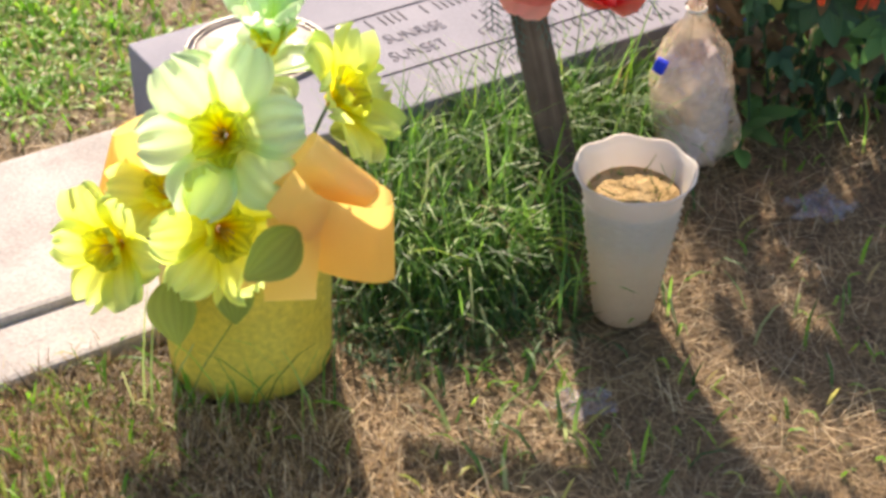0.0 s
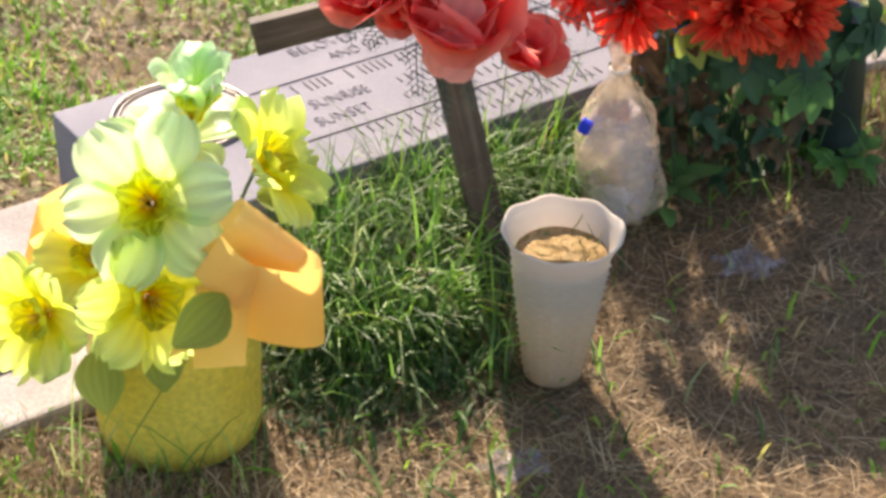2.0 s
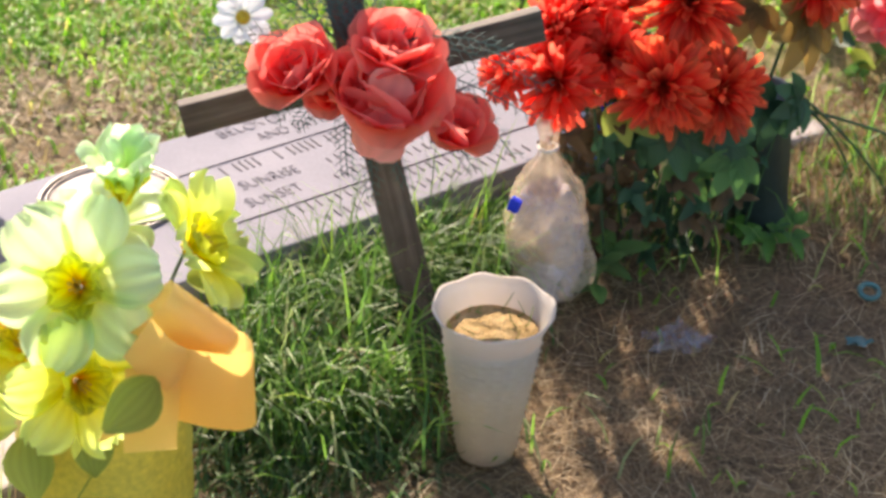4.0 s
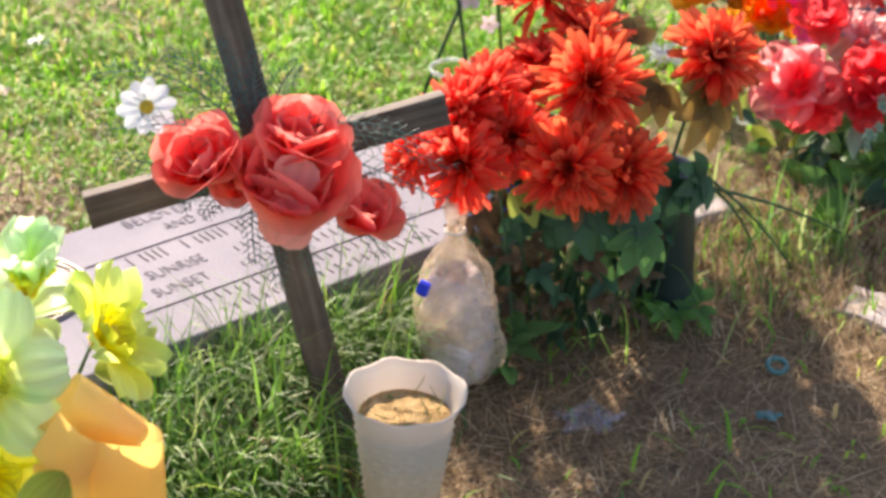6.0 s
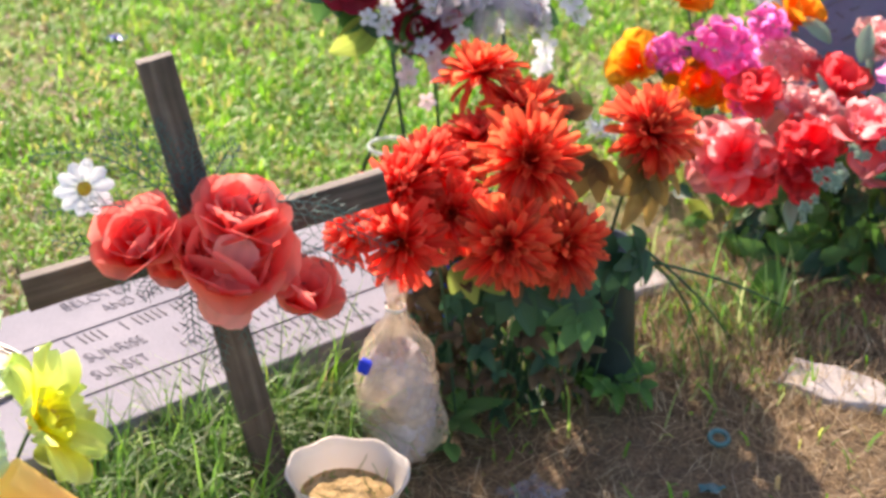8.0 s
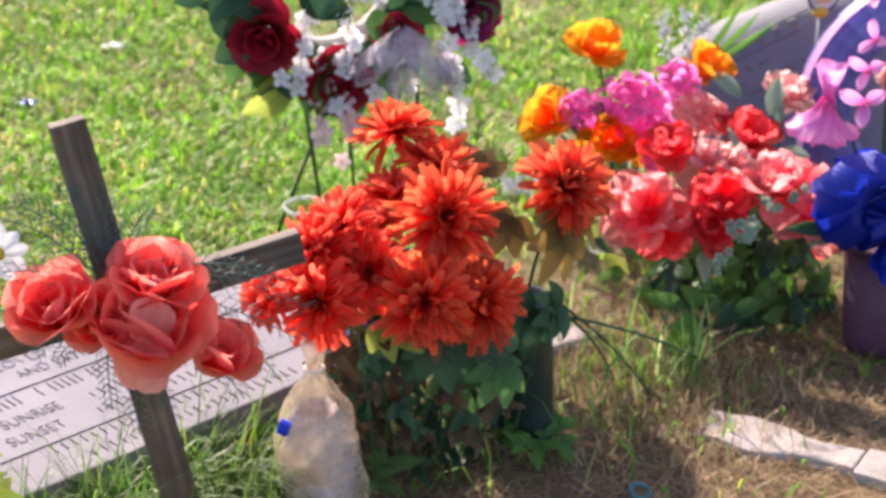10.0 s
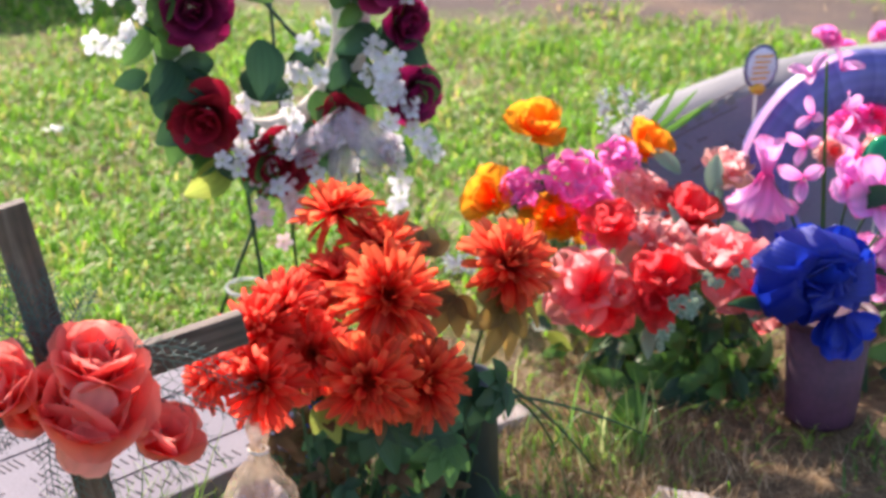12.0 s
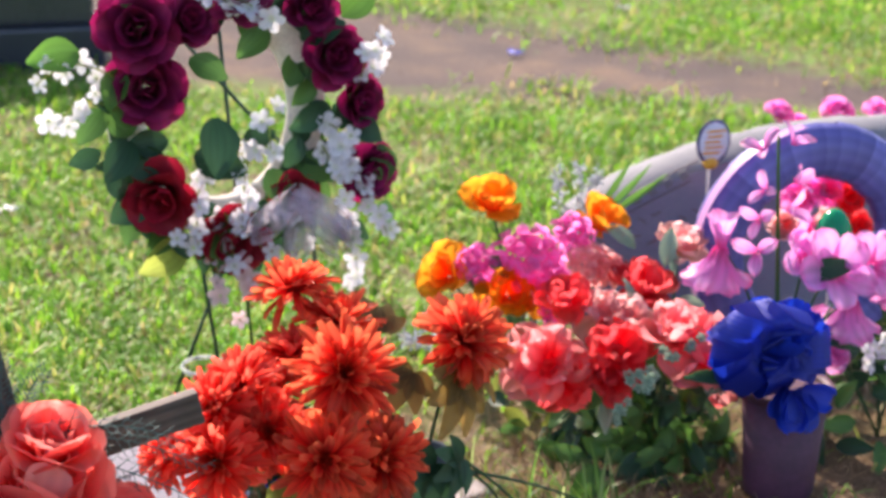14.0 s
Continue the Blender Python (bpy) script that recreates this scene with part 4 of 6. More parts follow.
def build_pail():
    t = thing("flower_pail", PAIL_AT, "round yellow metal pail with pressed ribs standing on dry grass", "pail")
    g = Geo()
    prof = [(0.001, 0.002), (0.074, 0.002), (0.078, 0.004), (0.079, 0.02)]
    for k in range(19):
        z = 0.024 + k * 0.006
        rib = 0.0014 * (1 if k % 2 else 0) if 0.07 < z < 0.125 else 0
        prof.append((0.0795 + 0.045 * z * 0.12 + rib, z))
    prof += [(0.081, 0.142), (0.0835, 0.146), (0.0835, 0.150), (0.081, 0.152), (0.078, 0.15), (0.0765, 0.1), (0.075, 0.02), (0.001, 0.015)]

    def dented(r, z, k):
        return r * (1 + 0.012 * np.sin(2 * k + 0.5) + 0.008 * np.sin(3 * k + z * 20)), z
    g.turned_profile(prof, 56, dented)
    part("body", g, PAIL, t).data.transform(Matrix.Translation(PAIL_AT))
    g = Geo()
    g.turned_profile([(0.001, 0.128), (0.05, 0.13), (0.076, 0.126)], 24)
    part("filling", g, FOAM, t, "brown floral foam").data.transform(Matrix.Translation(PAIL_AT))


build_pail()


def build_lilies():
    t = thing("yellow_lily_bouquet", PAIL_AT + (0, 0, 0.13), "artificial yellow-green ruffled lilies in the yellow pail", "flower bouquet")
    heads = ((-0.192, 1.41, 0.284, 0.063, (-0.02, -0.82, 0.55), 28, 42, LILY), (-0.157, 1.49, 0.322, 0.054, (0.1, -0.12, 1), 82, 88, LILY), (-0.104, 1.475, 0.278, 0.056, (0.75, -0.2, 0.5), 46, 50, LILY_YELLOW),
             (-0.292, 1.40, 0.176, 0.050, (-0.45, -0.85, 0.3), 38, 46, LILY_YELLOW), (-0.200, 1.385, 0.203, 0.056, (0.42, -0.85, 0.3), 32, 48, LILY_YELLOW), (-0.180, 1.49, 0.290, 0.05, (0.0, 0.0, 1), 30, 40, LILY),
             (-0.247, 1.43, 0.205, 0.045, (-0.2, -0.5, 0.8), 38, 40, LILY_YELLOW))
    for x, y, z, r, nrm, op, flat, mat in heads:
        m = place_np((x, y, z), nrm, jit(1))
        b = lily(t, m, r, op, flat, mat, LILY_DEEP, 3.2 if op > 80 else 1.6)
        part("stamen", stamen_geo(m, r), STAMEN, b, "brown-tipped stamens")
        foot = PAIL_AT + (jit(0.03), jit(0.03), 0.12)
        part("stem", Geo().tube(curve_pts(foot, (x, y, z), 0.01, 0.05), 0.0022, 0.0018), STEM, t)
    for x, y, z, ln, nrm, tn in ((-0.124, 1.325, 0.242, 0.062, (0.25, -0.9, 0.35), 2.7), (-0.245, 1.375, 0.155, 0.062, (-0.1, -0.9, 0.3), 3.0), (-0.25, 1.46, 0.205, 0.055, (-0.3, -0.6, 0.6), 1.6),
                                  (-0.105, 1.49, 0.24, 0.055, (0.3, -0.5, 0.8), -1.4), (-0.19, 1.38, 0.16, 0.05, (0.1, -0.9, 0.3), 3.4)):
        part("leaf", leaf_geo(place_np((x, y, z), nrm, tn), ln, ln * 0.75, -25), LEAF_OLIVE, t, "olive green cloth leaf")


build_lilies()


def ribbon_loop(pts, width, across):
    """A satin band swept along pts; across is the direction of its width."""
    pts = np.asarray(pts, float)
    n = len(pts)
    s = np.linspace(0, n - 1, n * 7)
    fine = np.stack([np.interp(s, np.arange(n), pts[:, k]) for k in range(3)], -1)
    for _ in range(8):
        fine[1:-1] = (fine[:-2] + fine[1:-1] * 2 + fine[2:]) / 4
    ac = np.array(across, float)
    ac /= np.linalg.norm(ac)
    w = np.linspace(-0.5, 0.5, 5)
    return Geo().grid(fine[:, None] + w[None, :, None] * ac * width)


def build_bow():
    c = np.array([-0.118, 1.375, 0.218])
    t = thing("ribbon_bow", c, "wide orange-yellow satin ribbon bow tied on the bouquet", "ribbon bow")
    mid, lift, deep = np.array([-0.093, 1.37, 0.272]), np.array([0.67, 0.0, 0.74]), np.array([0.0, 1.0, 0.0])
    roll = [mid + lift * a + deep * b for a, b in ((-0.05, -0.004), (-0.022, -0.016), (0.0, -0.019), (0.013, -0.013), (0.018, 0.0), (0.012, 0.013), (0.0, 0.017), (-0.022, 0.012), (-0.05, 0.012))]
    part("loop", ribbon_loop(roll, 0.07, (0.74, -0.05, -0.67)), RIBBON, t, "rolled upper loop")
    part("loop", ribbon_loop([(-0.1152, 1.3391, 0.2306), (-0.0878, 1.3293, 0.2267), (-0.0566, 1.3293, 0.2208), (-0.0429, 1.3391, 0.2189), (-0.042, 1.3527, 0.2179), (-0.0488, 1.3664, 0.2199), (-0.0781, 1.3742, 0.2257), (-0.1122, 1.3615, 0.2306)], 0.084, (0.0, -0.08, 1)), RIBBON, t, "broad side loop")
    part("loop", ribbon_loop([(-0.225, 1.45, 0.235), (-0.265, 1.442, 0.232), (-0.298, 1.447, 0.216), (-0.318, 1.46, 0.204), (-0.314, 1.478, 0.203), (-0.28, 1.487, 0.218), (-0.235, 1.48, 0.23)], 0.098, (0.3, 0.05, 0.95)), RIBBON, t)
    part("tail", ribbon_loop([(-0.1279, 1.3371, 0.2472), (-0.1288, 1.3293, 0.213), (-0.1337, 1.3293, 0.1789), (-0.1347, 1.3332, 0.1613)], 0.046, (1, 0.02, 0.04)), RIBBON, t)
    part("tail", ribbon_loop([(-0.1386, 1.3449, 0.2277), (-0.1523, 1.341, 0.2013), (-0.164, 1.341, 0.174)], 0.034, (0.9, 0.1, 0.35)), RIBBON, t)
    part("knot", ribbon_loop([(-0.1386, 1.3391, 0.2755), (-0.124, 1.3274, 0.2618), (-0.1054, 1.3293, 0.2462), (-0.0976, 1.3391, 0.2345)], 0.046, (0.55, 0.0, 0.8)), RIBBON, t)


build_bow()


# ---- milky vase ----
CUP_AT = Vector((0.182, 1.534, 0.0))


def build_cup():
    t = thing("cemetery_vase", CUP_AT, "milky translucent plastic cone vase with scalloped rim and hobnail pattern", "vase")
    hgt = 0.177
    zs = np.concatenate([np.linspace(0, 0.144, 61), np.linspace(0.147, hgt, 12)])

    def rad(z):
        s = z / hgt
        return 0.0295 + 0.0235 * s + 0.0075 * np.clip((s - 0.8) / 0.2, 0, 1) ** 1.6
    outer = [(0.001, 0.0)] + [(rad(z), z) for z in zs]
    inner = [(rad(z) - 0.0022, z) for z in zs[::-4]] + [(0.001, 0.01)]
    outer_n = len(outer)

    def shape(r, z, k):
        s = z / hgt
        i = np.arange(len(r))[:, None]
        nubs = np.clip(np.cos(18 * k + np.pi * np.floor(z / 0.0085)), 0, 1) * np.clip(np.cos(2 * np.pi * z / 0.0085), 0, 1)
        r = r + 0.0034 * nubs * ((s > 0.05) & (s < 0.78) & (i < outer_n))
        lip = np.clip((s - 0.82) / 0.18, 0, 1) ** 1.5
        return r * (1 + 0.012 * lip * np.cos(8 * k)), z + 0.0014 * lip * np.cos(8 * k) - 0.004 * lip
    m = Matrix.Translation(CUP_AT) @ pose(0, 0, 0, 1.5, 1, 8)
    split = 62
    g = Geo()
    g.turned_profile(outer[:split], 108, shape)
    part("body", g, CUP, t, "hobnail-patterned milky body").data.transform(m)
    g = Geo()
    outer_n = 0
    g.turned_profile(outer[split - 1:] + inner, 108, shape)
    g.uv[-1][:, 1] = 0.9
    part("rim", g, CUP, t, "smooth scalloped rim and lining").data.transform(m)
    f = thing("floral_foam", CUP_AT + Vector((0, 0, 0.12)), "crumbling brown floral foam inside the milky vase", "floral foam")
    g = Geo()
    g.turned_profile([(0.0005, 0.149), (0.012, 0.15), (0.024, 0.149), (0.035, 0.148), (0.0457, 0.1455), (0.0435, 0.13), (0.037, 0.1)], 30,
                     lambda r, z, k: (r * (1 + 0.008 * np.sin(5 * k)), z + 0.0022 * np.sin(r * 330 + 2 * np.sin(3 * k)) * np.sin(4 * k + r * 120) * (r < 0.037)))
    part("block", g, FOAM, f).data.transform(m)
    for k in range(12):
        a, r = k * 0.55, 0.03 + jit(0.01)
        p = np.array([CUP_AT.x + r * math.cos(a), CUP_AT.y + r * math.sin(a), 0.147])
        part("grass_clipping", Geo().tube([p, p + (jit(0.01), jit(0.01), 0.008), p + (jit(0.015), jit(0.015), 0.014 + jit(0.006))], 0.0009, 0.0004, 3), LEAF_LIVE if k % 2 else LEAF_OLIVE, f, "green grass clipping")


build_cup()


# ---- wooden cross with its roses ----
def build_cross():
    foot, tip = Vector((0.138, 1.736, 0.0)), Vector((0.025, 1.76, 0.518))
    joint, end = Vector((0.067, 1.751, 0.331)), Vector((-0.117, 1.725, 0.294))
    t = thing("wooden_cross", foot, "weathered brown wooden cross leaning in the soil", "cross")
    up_dir = (tip - foot).normalized()
    arm = (joint - end).normalized()
    front = arm.cross(up_dir).normalized()

    def board(a, b, along, w, th, name, push):
        side = along.cross(front).normalized()
        bm = box_geo(-w / 2, -th / 2, 0, w / 2, th / 2, (b - a).length, 0.0016)
        bmesh.ops.subdivide_edges(bm, edges=[e for e in bm.edges if e.calc_length() > 0.2], cuts=10)
        for v in bm.verts:
            v.co.x += 0.0012 * noise.noise(v.co * 20)
        me = bpy.data.meshes.new(name)
        bm.to_mesh(me)
        bm.free()
        me.materials.append(WOOD)
        ob = part(name, me, WOOD, t)
        m = Matrix.Identity(4)
        m.col[0][:3], m.col[1][:3], m.col[2][:3] = side, front, along
        m.col[3][:3] = a + front * push
        ob.matrix_basis = m
        return ob
    board(foot - up_dir * 0.05, tip, up_dir, 0.037, 0.018, "post", 0.0)
    board(end, joint + (joint - end), arm, 0.035, 0.018, "arm", 0.0185)


build_cross()


def build_rose_spray():
    c = np.array([0.085, 1.70, 0.345])
    t = thing("rose_spray", c, "coral-red artificial rose spray with daisy and fern tied to the cross", "flower spray")
    for x, y, z, r, nrm, mat in ((0.010, 1.685, 0.338, 0.046, (-0.3, -0.42, 0.85), CORAL), (0.084, 1.672, 0.302, 0.064, (0.1, -0.34, 0.93), CORAL), (0.096, 1.69, 0.352, 0.046, (0.12, -0.3, 1.0), CORAL),
                                 (0.150, 1.68, 0.275, 0.040, (0.3, -0.35, 0.9), CORAL), (0.116, 1.668, 0.312, 0.028, (0.5, -0.5, 0.7), CORAL), (0.046, 1.675, 0.335, 0.032, (-0.3, -0.6, 0.6), CORAL)):
        rose(t, place_np((x, y, z), nrm, jit(2)), r, mat, CUPPED)
    for x, y, z, ln, wd, nrm, tn in ((0.062, 1.640, 0.335, 0.048, 0.056, (-0.2, -0.9, 0.2), 3.3), (0.092, 1.637, 0.332, 0.048, 0.056, (0.15, -0.9, 0.25), 3.0), (0.08, 1.628, 0.338, 0.042, 0.046, (0.1, -0.9, 0.4), -0.25)):
        g = Geo().grid(petal(ln, wd, 10, -20, 0.25, 0.4, 2, 1.6, 7, 6, 0, 0, 1.3, 0.4), place_np((x, y, z), nrm, tn))
        part("outer_petal", g, CORAL_PALE, t, "pale coral hanging petal")
    d = place_np((-0.049, 1.70, 0.408), (-0.1, -0.85, 0.5), 0.3)
    b = part("daisy_bloom", dome_geo(d, 0.0075, 0.005), YELLOW_EYE, t, "yellow centre of a white daisy")
    for p in daisy_petals(d, 0.026):
        part("petal", p, WHITE_PETAL, b, "white petal")
    hub = (0.06, 1.70, 0.36)
    for k, (ex, ey, ez, sag, side) in enumerate(((-0.10, 1.71, 0.44, 0.03, 0.05), (-0.09, 1.70, 0.385, 0.02, -0.08), (-0.085, 1.69, 0.36, -0.015, 0.05), (-0.03, 1.73, 0.45, 0.02, 0.1), (0.02, 1.74, 0.455, 0.01, 0.06),
                                                  (0.06, 1.74, 0.45, 0.0, -0.1), (0.10, 1.72, 0.44, 0.01, -0.1), (0.24, 1.68, 0.30, 0.02, 0.05), (0.25, 1.69, 0.33, 0.03, 0.04), (0.22, 1.67, 0.26, 0.03, -0.08),
                                                  (0.18, 1.66, 0.25, 0.02, -0.05), (0.20, 1.68, 0.27, -0.02, 0.1), (0.11, 1.65, 0.24, 0.01, 0.1), (0.075, 1.66, 0.22, 0.0, -0.08), (0.05, 1.66, 0.25, 0.0, 0.15),
                                                  (0.0, 1.68, 0.30, 0.0, 0.05), (-0.02, 1.68, 0.31, 0.01, -0.06), (0.23, 1.69, 0.36, 0.03, 0.05))):
        part("fern_sprig", sprig_geo(hub, (ex, ey, ez), sag, side, 0.021), FERN, t, "dark blue-green plastic fern")


build_rose_spray()


# ---- wrapped bundle ----
def build_bundle():
    at = Vector((0.283, 1.835, 0.0))
    t = thing("wrapped_bundle", at, "bundle wrapped in crumpled tan plastic film tied at its neck", "plastic bundle")
    prof = [(0.001, 0.0), (0.034, 0.001), (0.042, 0.012), (0.046, 0.035), (0.047, 0.065), (0.045, 0.095), (0.041, 0.12), (0.034, 0.145), (0.024, 0.165), (0.014, 0.18), (0.009, 0.192), (0.011, 0.206), (0.014, 0.22), (0.009, 0.232)]

    def crumple(amount, seed):
        def f(r, z, k):
            out = np.empty_like(r)
            for i in range(r.shape[0]):
                for j in range(r.shape[1]):
                    a = k[0, j]
                    q = Vector((math.cos(a) * 1.4, math.sin(a) * 1.4, z[i, j] * 13 + seed))
                    out[i, j] = r[i, j] * (1 + amount * noise.noise(q) + amount * 0.5 * abs(noise.noise(q * 2.7)))
            return out, z
        return f
    m = Matrix.Translation(at) @ pose(0, 0, 0, 2, -3, 20)
    fine = np.array([(np.interp(s, range(len(prof)), [p[0] for p in prof]), np.interp(s, range(len(prof)), [p[1] for p in prof])) for s in np.linspace(0, len(prof) - 1, 44)])
    g = Geo()
    g.turned_profile(fine, 44, crumple(0.42, 1.0))
    part("film", g, BAG, t, "crumpled half-clear tan film").data.transform(m)
    g = Geo()
    g.turned_profile([(r * 0.93, 0.003 + z * 0.84) for r, z in fine[:27]] + [(0.001, 0.1)], 30, crumple(0.25, 5.0))
    part("filling", g, CLOTH_BLUE_GREY, t, "lavender-grey filling").data.transform(m)
    part("tie", Geo().tube([(0.0105 * math.cos(a), 0.0105 * math.sin(a), 0.192) for a in np.linspace(0, 6.3, 14)], 0.002), FOAM_WHITE, t, "white tie").data.transform(m)
    bm = box_geo(-0.007, -0.004, -0.009, 0.007, 0.004, 0.009, 0.003)
    part("tab", moved(bm, pose(0.238, 1.803, 0.132, 0, 20, -30)), BLUE_PLASTIC, t, "bright blue plastic tab")


build_bundle()


# ---- chrysanthemum vase ----
def build_mum_vase():
    t = thing("cone_vase", (0.56, 1.975, 0), "dark green plastic cone vase leaning in the ground", "vase")
    g = Geo()
    g.turned_profile([(0.001, -0.03), (0.032, -0.03), (0.036, 0.0), (0.056, 0.17), (0.06, 0.176), (0.06, 0.182), (0.053, 0.182), (0.032, 0.02), (0.001, 0.01)], 36, lambda r, z, k: (r * (1 + 0.012 * np.cos(12 * k)), z))
    part("body", g, DARK_PLASTIC, t).data.transform(Matrix.Translation((0.563, 1.975, 0)) @ pose(0, 0, 0, 6, -12, 0))


build_mum_vase()


LEAF_WITHERED = leafy("withered_leaf", [(0.0, (0.07, 0.045, 0.02)), (1.0, (0.16, 0.1, 0.05))], 0.3, 0.7, 0.08, 30, 0.3)


def build_mums():
    foot = np.array([0.53, 1.96, 0.16])
    t = thing("chrysanthemum_bouquet", foot, "orange-red artificial chrysanthemum bouquet in the dark vase", "flower bouquet")
    heads = ((0.431, 1.86, 0.350, 0.060, (-0.0, -0.8, 0.6)), (0.598, 1.95, 0.338, 0.055, (0.25, -0.75, 0.6)), (0.400, 2.02, 0.400, 0.05, (-0.2, 0.1, 1)), (0.394, 1.80, 0.272, 0.054, (-0.15, -0.85, 0.3)),
             (0.468, 1.82, 0.256, 0.052, (0.35, -0.8, 0.3)), (0.312, 1.88, 0.340, 0.046, (-0.5, -0.35, 0.8)), (0.278, 1.86, 0.318, 0.044, (-0.7, -0.5, 0.5)), (0.276, 1.82, 0.272, 0.05, (-0.5, -0.8, 0.15)),
             (0.225, 1.86, 0.270, 0.04, (-0.9, -0.4, 0.2)), (0.449, 1.98, 0.369, 0.05, (0.15, -0.1, 1)), (0.388, 1.95, 0.345, 0.042, (-0.1, -0.2, 1)), (0.338, 1.84, 0.295, 0.046, (-0.2, -0.9, 0.4)), (0.345, 1.93, 0.31, 0.045, (-0.4, -0.3, 0.9)))
    for x, y, z, r, nrm in heads:
        nv = np.array(nrm) / np.linalg.norm(nrm)
        m = place_np(np.array([x, y, z]) - nv * r * 0.25, nrm, jit(2))
        inner, rim = mum_geo(m, r * 1.06)
        tone = MUM_RED if x < 0.39 and y < 2.0 else MUM
        b = part("chrysanthemum_bloom", inner, tone, t, "vivid red bloom" if tone is MUM_RED else "burnt orange bloom")
        for p in rim:
            part("petal", p, tone, b)
        part("centre", mum_eye_geo(m, r), MUM_EYE, b, "dark red curled centre petals")
        part("stem", Geo().tube(curve_pts(foot + (jit(0.02), jit(0.02), -0.04), np.array([x, y, z]) - nv * r * 0.2, 0.03, 0.05), 0.0024, 0.002), STEM, t)
    for x, y, z, s, nrm, tn, mat in ((0.585, 1.935, 0.29, 0.078, (0.5, -0.8, 0.3), 3.3, LEAF_BROWN), (0.53, 1.95, 0.30, 0.06, (-0.2, -0.8, 0.5), 2.2, LEAF_BROWN), (0.6, 1.96, 0.30, 0.06, (0.6, -0.5, 0.6), 4.4, LEAF_BROWN),
                                     (0.505, 2.0, 0.335, 0.06, (0.2, -0.5, 0.8), 0.3, LEAF_BROWN), (0.545, 1.90, 0.205, 0.075, (0.3, -0.9, 0.2), 3.0, LEAF_DARK), (0.475, 1.87, 0.185, 0.07, (0.0, -0.9, 0.3), 3.2, LEAF_DARK),
                                     (0.42, 1.86, 0.20, 0.07, (-0.2, -0.9, 0.2), 2.8, LEAF_DARK), (0.36, 1.87, 0.22, 0.06, (-0.3, -0.8, 0.3), 3.4, LEAF_OLIVE), (0.50, 1.86, 0.155, 0.06, (0.1, -0.8, 0.5), 2.6, LEAF),
                                     (0.44, 1.88, 0.14, 0.055, (-0.1, -0.8, 0.5), 3.5, LEAF), (0.33, 1.9, 0.25, 0.06, (-0.4, -0.5, 0.5), 2.2, LEAF_BROWN), (0.58, 1.91, 0.20, 0.06, (0.6, -0.7, 0.3), 2.7, LEAF_DARK), (0.40, 1.92, 0.17, 0.06, (0, -0.9, 0.2), 3.1, LEAF_DARK)):
        part("leaf", lobed_leaf_geo(place_np((x, y, z), nrm, tn), s), mat, t, "lobed brown cloth leaf" if mat is LEAF_BROWN else "lobed green cloth leaf")
    # dense lower foliage, green and withered
    for k in range(170):
        a, q = k * 2.4, math.sqrt((k + 0.5) / 170)
        x, y = 0.405 + 0.125 * q * math.cos(a), 1.91 + 0.065 * q * math.sin(a)
        z = 0.03 + 0.24 * rnd.random()
        s = rnd.uniform(0.022, 0.038)
        mat = (LEAF_DARK, LEAF_WITHERED, LEAF_WITHERED, LEAF_DARK, LEAF_WITHERED)[k % 5]
        part("leaf", lobed_leaf_geo(place_np((x, y, z), (jit(0.6), -0.6 + jit(0.5), 0.5 + jit(0.4)), 3 + jit(1.6)), s, 3), mat, t, "withered brown leaf" if mat is LEAF_WITHERED else "green leaf")
    for k in range(26):
        a = (0.33 + 0.22 * rnd.random(), 1.90 + 0.05 * rnd.random(), 0.0)
        part("stem", Geo().tube(curve_pts(a, (a[0] + jit(0.04), a[1] + jit(0.03), 0.2 + jit(0.05)), 0, 0.05), 0.002, 0.0015), STEM, t)
    for x, z in ((0.345, 0.19), (0.352, 0.205), (0.46, 0.2), (0.44, 0.3)):
        part("ribbon_scrap", ribbon_loop([(x, 1.90, z), (x + 0.01, 1.892, z - 0.02), (x + 0.004, 1.895, z - 0.05)], 0.016, (1, 0.2, 0.1)), BLUE, t, "bright blue ribbon scrap")
    # bare twigs and stems reaching to the ground
    for a, b in (((0.60, 1.98, 0.17), (0.74, 2.02, 0.01)), ((0.61, 1.99, 0.15), (0.70, 2.05, 0.02)), ((0.33, 1.86, 0.22), (0.355, 1.86, 0.0)), ((0.34, 1.88, 0.24), (0.385, 1.9, 0.0)), ((0.62, 2.0, 0.14), (0.82, 2.04, 0.04))):
        part("twig", Geo().tube(curve_pts(a, b, 0.01, 0.04), 0.0022, 0.0015), STEM, t)


build_mums()


def ivy_plant(name, at, size, n, spread, label, mat=LEAF_LIVE):
    t = thing(name, at, label, "plant")
    for k in range(n):
        a = k * 2.4
        e = np.array(at) + (math.cos(a) * spread * (0.4 + 0.6 * k / n), math.sin(a) * spread * (0.4 + 0.6 * k / n), 0.012 + 0.02 * rnd.random())
        part("stalk", Geo().tube(curve_pts((at[0], at[1], 0), e, 0.01), 0.0012, 0.0008, 4), STEM, t)
        part("leaf", lobed_leaf_geo(place_np(e, (jit(0.3), -0.4 + jit(0.3), 0.9), jit(3)), size * (1 + jit(0.2)), 3), mat, t)


